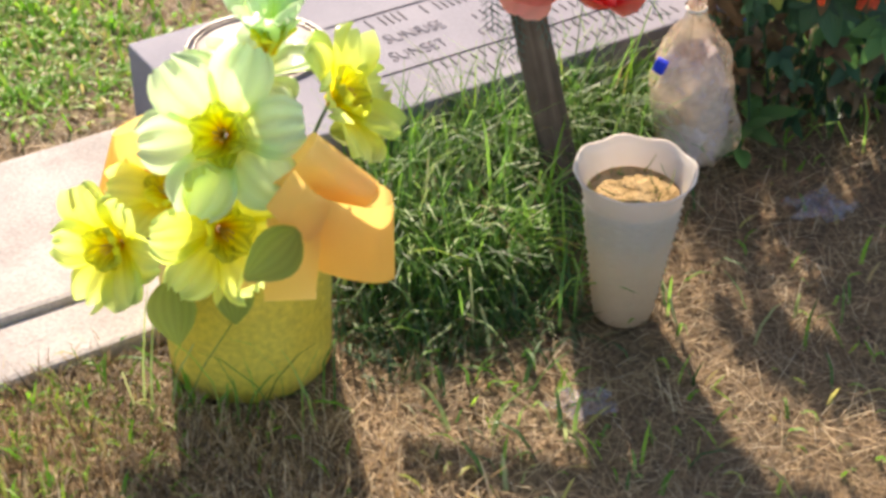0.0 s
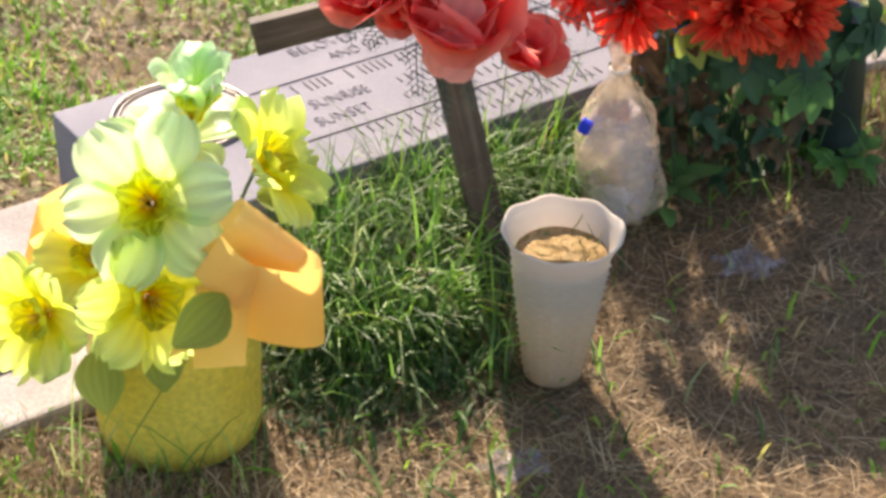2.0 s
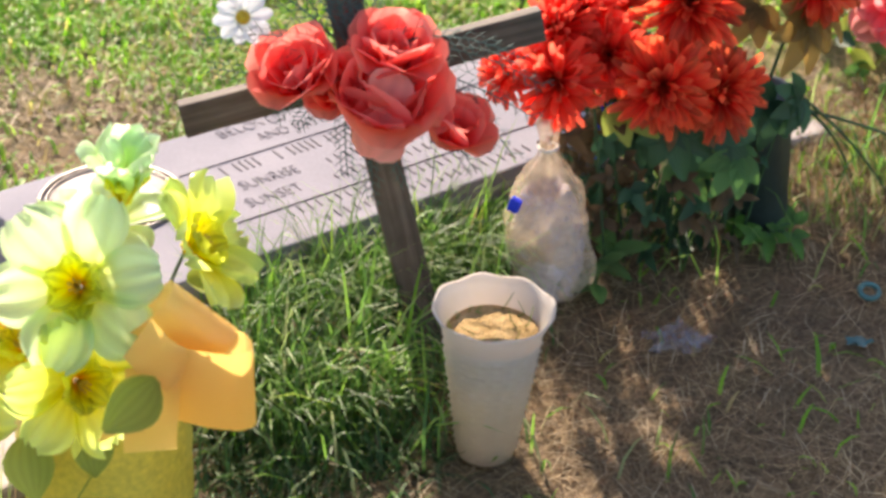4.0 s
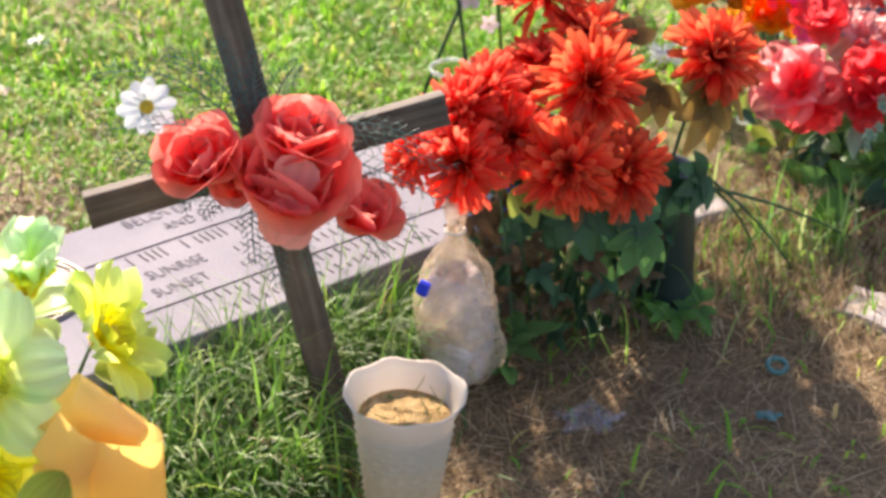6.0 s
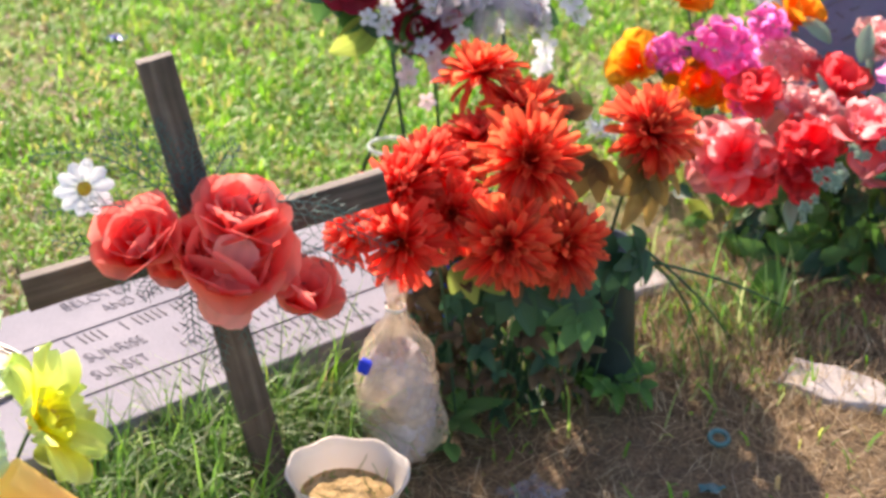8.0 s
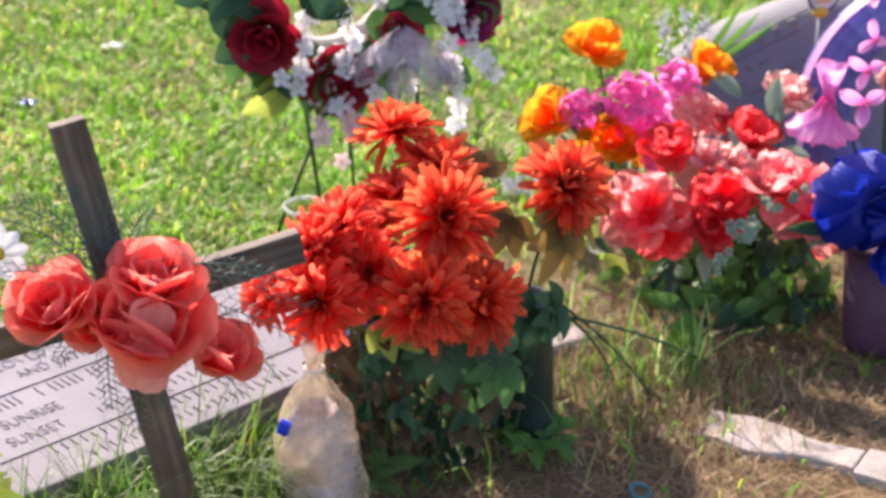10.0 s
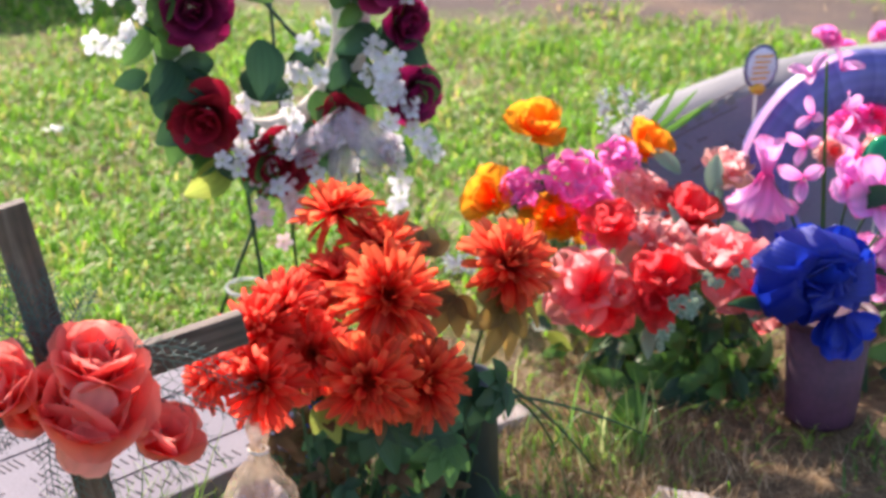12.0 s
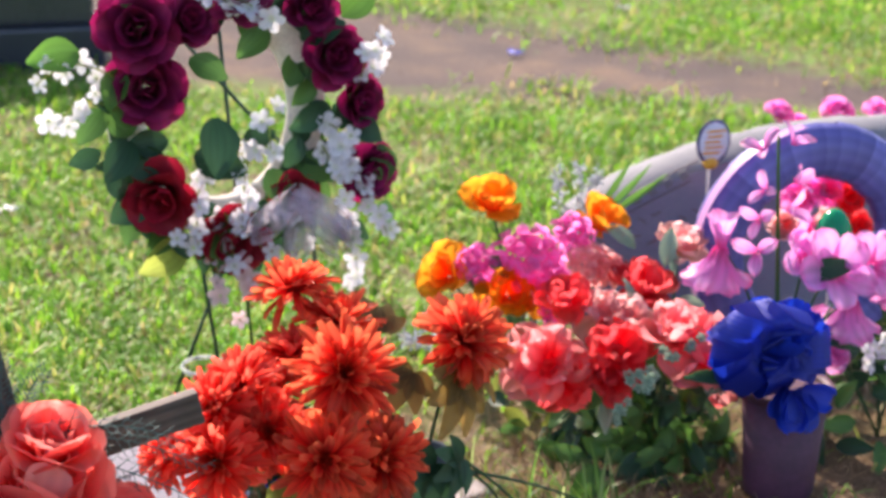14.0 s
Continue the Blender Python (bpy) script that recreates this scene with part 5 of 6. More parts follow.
ivy_plant("ground_ivy", (0.556, 1.925, 0.0), 0.034, 9, 0.05, "small bright green weed at the foot of the dark vase")
ivy_plant("ground_ivy", (0.335, 1.84, 0.0), 0.05, 4, 0.035, "broad green weed leaves beside the wrapped bundle", LEAF)
ivy_plant("ground_ivy", (0.225, 1.90, 0.0), 0.04, 9, 0.06, "leafy green weed at the marker's edge", LEAF)
ivy_plant("ground_ivy", (0.27, 1.93, 0.03), 0.035, 7, 0.05, "leafy green weed behind the wrapped bundle", LEAF_LIVE)
ivy_plant("ground_ivy", (0.46, 1.93, 0.0), 0.035, 5, 0.05, "dark green weed beneath the chrysanthemums", LEAF_DARK)


def pebble(name, at, r, mat, label, cat, squash=0.7):
    g = Geo()
    k = np.linspace(-np.pi / 2, np.pi / 2, 9)
    g.turned_profile(np.stack([r * np.cos(k) + 1e-5, r * squash * (np.sin(k) + 0.85)], -1), 14, lambda rr, z, a: (rr * (1 + 0.1 * np.sin(2 * a + 1)), z))
    ob = part(name, g, mat, None)
    ob.data.transform(Matrix.Translation(at))
    return tagged(ob, label, cat)


pebble("plastic_bowl", (-0.027, 1.70, 0.02), 0.026, SEED_POT, "pale yellow plastic bowl lying upturned in tall grass", "plastic litter", 0.8)
pebble("stone", (0.215, 1.865, 0.0), 0.02, CONCRETE, "small tan pebble beside the wrapped bundle", "stone")
pebble("stone", (0.19, 1.83, 0.0), 0.016, CONCRETE, "small tan pebble beside the wrapped bundle", "stone")


# ---- litter on the ground ----
def scrap(name, at, size, mat, label, cat, height=0.012, seed=0.0, nn=14):
    s = np.linspace(-1, 1, nn)
    u, v = np.meshgrid(s, s)
    z = np.array([[abs(noise.noise(Vector((a * 2.2 + seed, b * 2.2, 0)))) for a in s] for b in s]) * height * 2 + 0.006
    edge = 1 + 0.25 * np.sin(np.arctan2(v, u) * 5 + seed)
    ob = part(name, Geo().grid(np.stack([at[0] + u * size * edge * (1 - 0.3 * v ** 2), at[1] + v * size * 0.7 * edge * (1 - 0.3 * u ** 2), swell(at[0], at[1]) + z], -1)), mat, None)
    return tagged(ob, label, cat)


scrap("film_scrap", (0.413, 1.705), 0.035, FILM, "scrap of clear crumpled plastic film on straw", "plastic litter", 0.016, 1.0)
scrap("film_scrap", (0.13, 1.385), 0.032, FILM, "flat scrap of clear plastic film in dry grass", "plastic litter", 0.006, 4.0)
ringlet = part("plastic_ring", Geo().tube([(0.651 + 0.011 * math.cos(a), 1.791 + 0.011 * math.sin(a), 0.012 + 0.003 * math.sin(a)) for a in np.linspace(0, 6.283, 20)], 0.0035), TEAL_PLASTIC, None)
tagged(ringlet, "small teal plastic ring lying on straw", "plastic litter")
scrap("plastic_scrap", (0.615, 1.70), 0.014, TEAL_PLASTIC, "small teal plastic scrap in dry grass", "plastic litter", 0.005, 2.0, 8)


# ---- wreath on its easel ----
WREATH = np.array([0.386, 2.449, 0.486])


def build_easel():
    t = thing("wire_easel", (0.40, 2.50, 0), "thin green wire easel standing in the lawn", "easel")
    for a, b in (((0.349, 2.44, 0.349), (0.401, 2.475, 0.0)), ((0.40, 2.45, 0.293), (0.308, 2.52, 0.0)), ((0.518, 2.45, 0.349), (0.53, 2.475, 0.0)), ((0.396, 2.48, 0.594), (0.48, 2.72, 0.0))):
        part("leg", Geo().tube(np.array([a, (np.array(a) + b) / 2, b]), 0.003), WIRE, t)
    part("crossbar", Geo().tube([(0.339, 2.487, 0.594), (0.424, 2.468, 0.491), (0.509, 2.459, 0.406)], 0.0028), WIRE, t)


build_easel()


def spray_of_blossoms(t, a, b, n, r, mat, label="", stem=True):
    pts = curve_pts(a, b, 0.02, 0.06, n + 1)
    if stem:
        part("stem", Geo().tube(pts, 0.0012, 0.0008, 4), LEAF_OLIVE, t)
    for k in range(n):
        g = Geo()
        p = pts[k + 1] + (jit(0.014), jit(0.01), jit(0.014))
        star_geo(g, place_np(p, (jit(0.7), -0.8, 0.3 + jit(0.5)), jit(3)), r * (1 + jit(0.2)))
        part("blossom", g, mat, t, label)


def build_wreath():
    t = thing("wreath", WREATH, "white foam wreath with burgundy roses and white blossoms on an easel", "wreath")
    g = Geo()
    k = np.linspace(0, 2 * np.pi, 64, endpoint=False)
    c = np.linspace(0, 2 * np.pi, 14, endpoint=False)
    rr, rx, rz = 0.0245, 0.1225, 0.151
    rings = []
    for a in k:
        out = np.array([math.cos(a), 0, math.sin(a)])
        mid = WREATH + (rx * math.cos(a), 0, rz * math.sin(a) + 0.01)
        rings.append([mid + out * rr * math.cos(b) * 1.1 + np.array([0, 0.02 * math.sin(b), 0]) for b in c])
    rings.append(rings[0])
    g.grid(np.array(rings), loop=True)
    part("foam_ring", g, FOAM_WHITE, t, "white foam ring")
    for x, z, r, nrm, mat in ((0.281, 0.615, 0.049, (-0.2, -0.9, 0.3), BURGUNDY), (0.288, 0.538, 0.047, (-0.1, -0.95, 0.2), BURGUNDY), (0.306, 0.392, 0.047, (-0.3, -0.85, -0.1), BURGUNDY_RED), (0.397, 0.326, 0.045, (0.0, -0.9, -0.2), BURGUNDY_RED),
                              (0.343, 0.622, 0.034, (0.2, -0.8, 0.4), BURGUNDY), (0.504, 0.632, 0.034, (0.2, -0.8, 0.4), BURGUNDY), (0.535, 0.57, 0.041, (0.25, -0.9, 0.2), BURGUNDY), (0.565, 0.508, 0.036, (0.5, -0.8, 0.0), BURGUNDY),
                              (0.578, 0.409, 0.04, (0.4, -0.8, -0.1), BURGUNDY), (0.485, 0.382, 0.03, (0.0, -0.9, 0.0), BURGUNDY_RED), (0.414, 0.651, 0.038, (0, -0.8, 0.5), BURGUNDY)):
        rose(t, place_np((x, 2.416, z), nrm, jit(2)), r, mat)
    for x, z, s, tn, mat in ((0.203, 0.59, 0.071, 1.9, LEAF_LIVE), (0.231, 0.509, 0.057, 2.4, LEAF), (0.264, 0.467, 0.071, 2.9, LEAF_DARK), (0.334, 0.495, 0.061, 0.3, LEAF), (0.377, 0.495, 0.085, 3.4, LEAF_DARK), (0.349, 0.444, 0.075, 4.0, LEAF_DARK),
                             (0.334, 0.326, 0.08, 3.4, LEAF_OLIVE), (0.24, 0.429, 0.057, 2.4, LEAF_DARK), (0.344, 0.575, 0.057, 4.2, LEAF), (0.452, 0.608, 0.057, 1.8, LEAF), (0.523, 0.5, 0.057, 3.0, LEAF_DARK), (0.513, 0.538, 0.047, 3.6, LEAF),
                             (0.565, 0.453, 0.057, 2.9, LEAF_DARK), (0.603, 0.444, 0.057, 3.5, LEAF), (0.551, 0.622, 0.066, 5.6, LEAF_LIVE), (0.49, 0.462, 0.047, 2.8, LEAF_DARK), (0.537, 0.34, 0.057, 3.9, LEAF_DARK), (0.452, 0.415, 0.057, 3.2, LEAF),
                             (0.254, 0.566, 0.057, 2.6, LEAF_LIVE), (0.612, 0.363, 0.047, 3.7, LEAF), (0.414, 0.462, 0.047, 5.2, LEAF_DARK), (0.316, 0.462, 0.057, 1.2, LEAF_DARK), (0.556, 0.481, 0.057, 4.2, LEAF_DARK)):
        part("leaf", leaf_geo(place_np((x, 2.411 + jit(0.012), z), (jit(0.35), -0.9, 0.25 + jit(0.3)), tn), s, s * 0.68), mat, t, "green cloth leaf")
    for k in range(44):
        a = k * 2.4
        q = rnd.uniform(0.75, 1.3)
        x, z = WREATH[0] + 0.127 * q * math.cos(a), WREATH[2] + 0.155 * q * math.sin(a)
        s = rnd.uniform(0.042, 0.07)
        part("leaf", leaf_geo(place_np((x, 2.416 + jit(0.012), z), (jit(0.4), -0.9, 0.25 + jit(0.3)), a + jit(0.9) - 1.57), s, s * 0.66), (LEAF_DARK, LEAF_DARK, LEAF)[k % 3], t, "green cloth leaf")
    for a, b, n, mat in (((0.245, 2.402, 0.557), (0.146, 2.383, 0.557), 5, WHITE_PETAL), ((0.235, 2.402, 0.519), (0.165, 2.383, 0.495), 5, WHITE_PETAL), ((0.377, 2.393, 0.415), (0.325, 2.383, 0.34), 6, WHITE_PETAL), ((0.424, 2.393, 0.462), (0.405, 2.374, 0.349), 7, WHITE_PETAL),
                         ((0.528, 2.393, 0.481), (0.565, 2.383, 0.406), 7, WHITE_PETAL), ((0.518, 2.393, 0.453), (0.542, 2.383, 0.359), 7, WHITE_PETAL), ((0.556, 2.393, 0.406), (0.608, 2.383, 0.321), 7, WHITE_PETAL), ((0.546, 2.393, 0.349), (0.565, 2.374, 0.255), 6, WHITE_PETAL),
                         ((0.367, 2.402, 0.641), (0.443, 2.383, 0.632), 7, WHITE_PETAL), ((0.565, 2.402, 0.509), (0.598, 2.383, 0.585), 6, WHITE_PETAL), ((0.377, 2.402, 0.321), (0.372, 2.374, 0.255), 5, BLUSH_PETAL), ((0.405, 2.402, 0.302), (0.4, 2.374, 0.227), 4, BLUSH_PETAL), ((0.443, 2.393, 0.509), (0.447, 2.383, 0.453), 3, WHITE_PETAL)):
        spray_of_blossoms(t, a, b, n, 0.015, mat, "white blossom" if mat is WHITE_PETAL else "blush pink blossom")
    for k in range(26):
        a = math.pi * (1.08 + 0.9 * k / 26) + jit(0.1)
        x, z = WREATH[0] + (0.125 + jit(0.025)) * math.cos(a), WREATH[2] + (0.155 + jit(0.03)) * math.sin(a)
        q = rnd.uniform(0.045, 0.065)
        part("leaf", leaf_geo(place_np((x, 2.432 + jit(0.008), z), (jit(0.4), -0.9, 0.25 + jit(0.3)), a + jit(1.2) - 1.57), q, q * 0.62), (LEAF_DARK, LEAF, LEAF_DARK)[k % 3], t, "green cloth leaf")
    for k in range(5):
        x, z = WREATH[0] - 0.04 + 0.038 * k, WREATH[2] - 0.135 + jit(0.035)
        spray_of_blossoms(t, (x, 2.395, z + 0.03), (x + jit(0.03), 2.385, z - 0.045), 4, 0.0145, WHITE_PETAL, "white blossom")
    for k in range(5):
        g = Geo().grid(petal(0.094 + jit(0.018), 0.042, 5 + jit(10), -15 + jit(20), 0.7, 2.5, 5, 1.8, 12, 12, jit(3), 0, 1.3, 0.4), place_np((0.485, 2.395 + jit(0.012), 0.392), (jit(0.5), -0.9, 0.3), 2.85 + k * 0.17))
        part("tulle_bow", g, TULLE, t, "sheer lilac-white tulle")


build_wreath()

cup2 = thing("plastic_cup", (0.36, 2.44, 0), "clear plastic cup standing in the lawn", "cup")
gg = Geo()
gg.turned_profile([(0.001, 0.0), (0.02, 0.0), (0.026, 0.115), (0.03, 0.122), (0.0315, 0.125), (0.03, 0.127), (0.0245, 0.12), (0.018, 0.004), (0.001, 0.003)], 32)
part("body", gg, GLASS, cup2).data.transform(Matrix.Translation((0.36, 2.44, 0)))
part("rim", Geo().tube([(0.36 + 0.032 * math.cos(a), 2.44 + 0.032 * math.sin(a), 0.126) for a in np.linspace(0, 6.283, 33)], 0.0035), MILKY, cup2, "milky rolled rim")


# ---- carnations, poppies, pot, headstone ----
def foliage_mound(t, c, rx, ry, h, n, size, mats):
    for k in range(n):
        a, s = k * 2.4, math.sqrt((k + 0.5) / n)
        z = h * (1 - s * s) * rnd.uniform(0.35, 1.0) + 0.015
        p = (c[0] + rx * s * math.cos(a), c[1] + ry * s * math.sin(a), z)
        nrm = (math.cos(a) * s + jit(0.4), math.sin(a) * s - 0.3 + jit(0.4), 0.6 + jit(0.3))
        part("leaf", leaf_geo(place_np(p, nrm, jit(3.1)), size * (1 + jit(0.3)), size * 0.55, -30 + jit(20)), mats[k % len(mats)], t)


def build_carnations():
    foot = np.array([0.90, 2.18, 0.0])
    t = thing("carnation_bouquet", foot, "pink and red artificial carnations with dense dark green foliage", "flower bouquet")
    for x, y, z, r, nrm, mat in ((0.757, 2.13, 0.205, 0.048, (-0.4, -0.8, 0.4), PINK_RED), (0.775, 2.12, 0.185, 0.036, (-0.1, -0.9, 0.1), RED_PINK), (0.845, 2.10, 0.222, 0.038, (-0.1, -0.8, 0.6), RED_PINK), (0.83, 2.09, 0.198, 0.034, (-0.1, -0.9, 0.2), RED_PINK),
                                 (0.925, 2.10, 0.235, 0.045, (-0.1, -0.5, 0.9), PINK_RED), (0.955, 2.09, 0.21, 0.05, (0.3, -0.8, 0.5), PINK_RED), (1.0, 2.13, 0.18, 0.036, (0.7, -0.6, 0.3), PALE_PINK), (0.806, 2.20, 0.257, 0.036, (-0.2, -0.5, 0.8), RED_PINK),
                                 (0.850, 2.18, 0.242, 0.034, (0.1, -0.7, 0.7), PALE_PINK), (0.935, 2.25, 0.245, 0.042, (0.1, -0.5, 0.8), RED_PINK), (1.029, 2.35, 0.268, 0.034, (0.1, -0.6, 0.7), PALE_PINK), (0.88, 2.16, 0.24, 0.03, (0.1, -0.7, 0.7), PALE_PINK)):
        bloom("carnation_bloom", carnation_geo(place_np((x, y, z), (nrm[0], nrm[1] * 0.7, nrm[2] + 0.15), jit(3)), r * 1.2, 11), mat, t)
        part("stem", Geo().tube(curve_pts(foot + (jit(0.04), jit(0.03), 0), (x, y, z), 0.02, 0.06), 0.002), STEM, t)
    foliage_mound(t, (0.915, 2.185), 0.14, 0.105, 0.21, 230, 0.046, (LEAF_DARK, LEAF, LEAF, LEAF_DARK, LEAF_LIVE))
    for x, y, z, s, tn in ((1.0, 2.3, 0.25, 0.05, 0.2), (0.98, 2.28, 0.27, 0.06, -0.6), (1.02, 2.3, 0.24, 0.06, -1.4), (0.95, 2.32, 0.285, 0.06, 0.6), (0.97, 2.22, 0.235, 0.06, -1.2), (0.9, 2.2, 0.25, 0.04, 0.3), (0.84, 2.12, 0.15, 0.05, 2.6), (0.99, 2.26, 0.21, 0.05, 1.8)):
        part("leaf", leaf_geo(place_np((x, y, z), (jit(0.5), -0.6, 0.7), tn), s, s * 0.42), LEAF_PALE, t, "pale sage green leaf")
    for k in range(9):
        e = np.array([0.80 + rnd.random() * 0.16, 2.06 + jit(0.03), 0.17 + rnd.random() * 0.08])
        g = Geo()
        for j in range(5):
            star_geo(g, place_np(e + (jit(0.012), jit(0.01), jit(0.012)), (jit(0.6), -0.8, 0.5), jit(3)), 0.007)
        part("filler_blossoms", g, LEAF_PALE, t, "tiny pale green filler blossoms")
    g = Geo().grid(petal(0.075, 0.05, 5, -30, 0.4, 0.5, 2, 1, 8, 4), place_np((0.80, 2.06, 0.09), (0.1, -0.9, 0.3), 3.0))
    part("leaf", g, LEAF_LIVE, t)
    return t


CARNATIONS = build_carnations()
CARNATIONS.matrix_basis = Matrix.Translation((0.945, 2.289, -0.045)) @ Matrix.Diagonal((1.05, 1.05, 1.05, 1))


def build_poppies():
    foot = np.array([0.85, 2.48, 0.0])
    t = thing("poppy_bouquet", foot, "orange poppies and magenta hydrangea artificial bouquet on the ground", "flower bouquet")
    for x, y, z, r, nrm in ((0.797, 2.50, 0.308, 0.046, (-0.1, -0.5, 0.85)), (0.718, 2.45, 0.227, 0.042, (-0.6, -0.6, 0.5)), (0.79, 2.40, 0.212, 0.042, (-0.1, -0.85, 0.4)), (0.960, 2.50, 0.268, 0.046, (0.3, -0.5, 0.8)), (0.82, 2.4, 0.205, 0.03, (0.2, -0.8, 0.4))):
        bloom("poppy_bloom", poppy_geo(place_np((x, y, z), nrm, jit(3)), r * 1.15), ORANGE, t)
        part("stem", Geo().tube(curve_pts(foot, (x, y, z), 0.02, 0.05), 0.002), STEM, t)
    for x, y, z, r, nrm, mat in ((0.825, 2.42, 0.255, 0.05, (-0.1, -0.8, 0.5), MAGENTA), (0.85, 2.41, 0.225, 0.035, (0, -0.9, 0.2), MAGENTA), (0.905, 2.46, 0.268, 0.036, (0.2, -0.6, 0.7), MAGENTA), (0.755, 2.43, 0.247, 0.032, (-0.3, -0.7, 0.6), MAGENTA),
                                 (0.918, 2.42, 0.24, 0.034, (0.2, -0.8, 0.4), PALE_PINK), (0.945, 2.41, 0.235, 0.028, (0.2, -0.8, 0.4), PALE_PINK), (0.86, 2.38, 0.2, 0.03, (0.1, -0.9, 0.2), MAGENTA)):
        bloom("hydrangea_bloom", floret_geo(place_np((x, y, z), nrm, jit(3)), r * 1.1), mat, t, "magenta bloom" if mat is MAGENTA else "pale pink bloom")
        part("stem", Geo().tube(curve_pts(foot, (x, y, z), 0.02, 0.05), 0.002), STEM, t)
    foliage_mound(t, (0.84, 2.46), 0.10, 0.08, 0.17, 50, 0.045, (LEAF_DARK, LEAF, LEAF_OLIVE))
    for x, y, z, tn in ((0.76, 2.4, 0.215, 0.4), (0.73, 2.41, 0.2, 2.2), (0.80, 2.4, 0.24, 0.9), (0.90, 2.45, 0.25, -0.5)):
        part("leaf", leaf_geo(place_np((x, y, z), (jit(0.3), -0.7, 0.5), tn), 0.05, 0.028), LEAF, t)
    for a, b in (((0.72, 2.42, 0.1), (0.66, 2.38, 0.19)), ((0.7, 2.42, 0.1), (0.635, 2.38, 0.165)), ((0.95, 2.6, 0.2), (0.93, 2.6, 0.33)), ((0.97, 2.6, 0.2), (0.965, 2.6, 0.335)), ((0.96, 2.6, 0.2), (1.0, 2.6, 0.32))):
        g = Geo()
        pts = curve_pts(a, b, 0.01, 0.05, 16)
        for k in range(60):
            p = pts[rnd.randrange(6, 16)] + (jit(0.006), jit(0.006), jit(0.006))
            g.grid(petal(0.012, 0.005, 40 + jit(30), -20, 0.3, 0, 2, 1.2, 3, 2), place_np(p, (jit(1), jit(1), 0.6), jit(3)))
        part("silver_sprig", g, SILVER_SPRIG, t, "silver-grey lavender sprig")
    for k in range(3):
        part("leaf", leaf_geo(place_np((0.985 + k * 0.012, 2.58, 0.26), (0.1, -0.8, 0.2), -0.3 - k * 0.2), 0.11, 0.012, -12), LEAF_LIVE, t, "long narrow green leaf")


build_poppies()

POT_AT = Vector((1.10, 2.125, 0))


def build_pot():
    t = thing("flower_pot", POT_AT, "purple foil-wrapped flower pot standing in the grass", "flower pot")
    g = Geo()
    g.turned_profile([(0.001, 0.0), (0.046, 0.0), (0.048, 0.006), (0.059, 0.15), (0.055, 0.15), (0.001, 0.14)], 40, lambda r, z, k: (r * (1 + 0.012 * np.sin(9 * k + z * 30)), z))
    part("body", g, PURPLE_POT, t).data.transform(Matrix.Translation(POT_AT))
    g = Geo()
    g.turned_profile([(0.058, 0.143), (0.063, 0.145), (0.066, 0.156), (0.064, 0.16), (0.057, 0.152)], 40, lambda r, z, k: (r * (1 + 0.02 * np.sin(11 * k)), z))
    part("rim", g, PURPLE_POT, t, "crimped foil rim").data.transform(Matrix.Translation(POT_AT))
    b = thing("satin_bow", POT_AT + Vector((-0.03, -0.05, 0.2)), "crumpled royal blue satin bow wrapped round the pot", "ribbon bow")
    c = np.array([1.048, 2.08, 0.228])
    for k in range(24):
        a = k * 2.4
        s = 0.35 + 0.65 * rnd.random()
        dx, dz = math.cos(a) * 0.095 * s, math.sin(a) * 0.068 * s
        tip = c + (dx, -0.02 * rnd.random() + 0.04 * (1 - s), dz)
        mid = c + (dx * 0.6, -0.045, dz * 0.6 + 0.015)
        back = c + (dx * 0.5, 0.03, dz * 0.5)
        part("loop", ribbon_loop([c, mid, tip, tip + (0, 0.025, 0), back, c], 0.05, (-math.sin(a), 0.3, math.cos(a))), BLUE, b)
    for k in range(4):
        g = Geo().grid(petal(0.045, 0.045, 20 + jit(15), -30, 0.5, 1.2, 3, 1.7, 7, 6, jit(3), 0.01, 1.4, 0.4), place_np((1.075, 2.06, 0.19), (0.1 + jit(0.4), -0.9, 0.2), 2.4 + k * 0.4))
        part("flap", g, BLUE, b)
    for k in range(5):
        g = Geo().grid(petal(0.042 + jit(0.01), 0.038, 15 + jit(15), -40, 0.5, 1.2, 3, 1.7, 7, 6, jit(3), 0.01, 1.4, 0.4), place_np((1.075 + jit(0.02), 2.05, 0.185), (0.2 + jit(0.5), -0.9, 0.2), 2.3 + k * 0.45))
        part("flap", g, BLUE, b)
    for k in range(7):
        g = Geo().grid(petal(0.08, 0.06, 60 + jit(15), 10, 0.5, 1.2, 3, 1.7, 7, 6, jit(3), 0.02, 1.4, 0.4), place_np((1.07, 2.10, 0.2), (jit(0.3), -0.2, 1), k * 0.9))
        part("flap", g, BLUE, b)


build_pot()


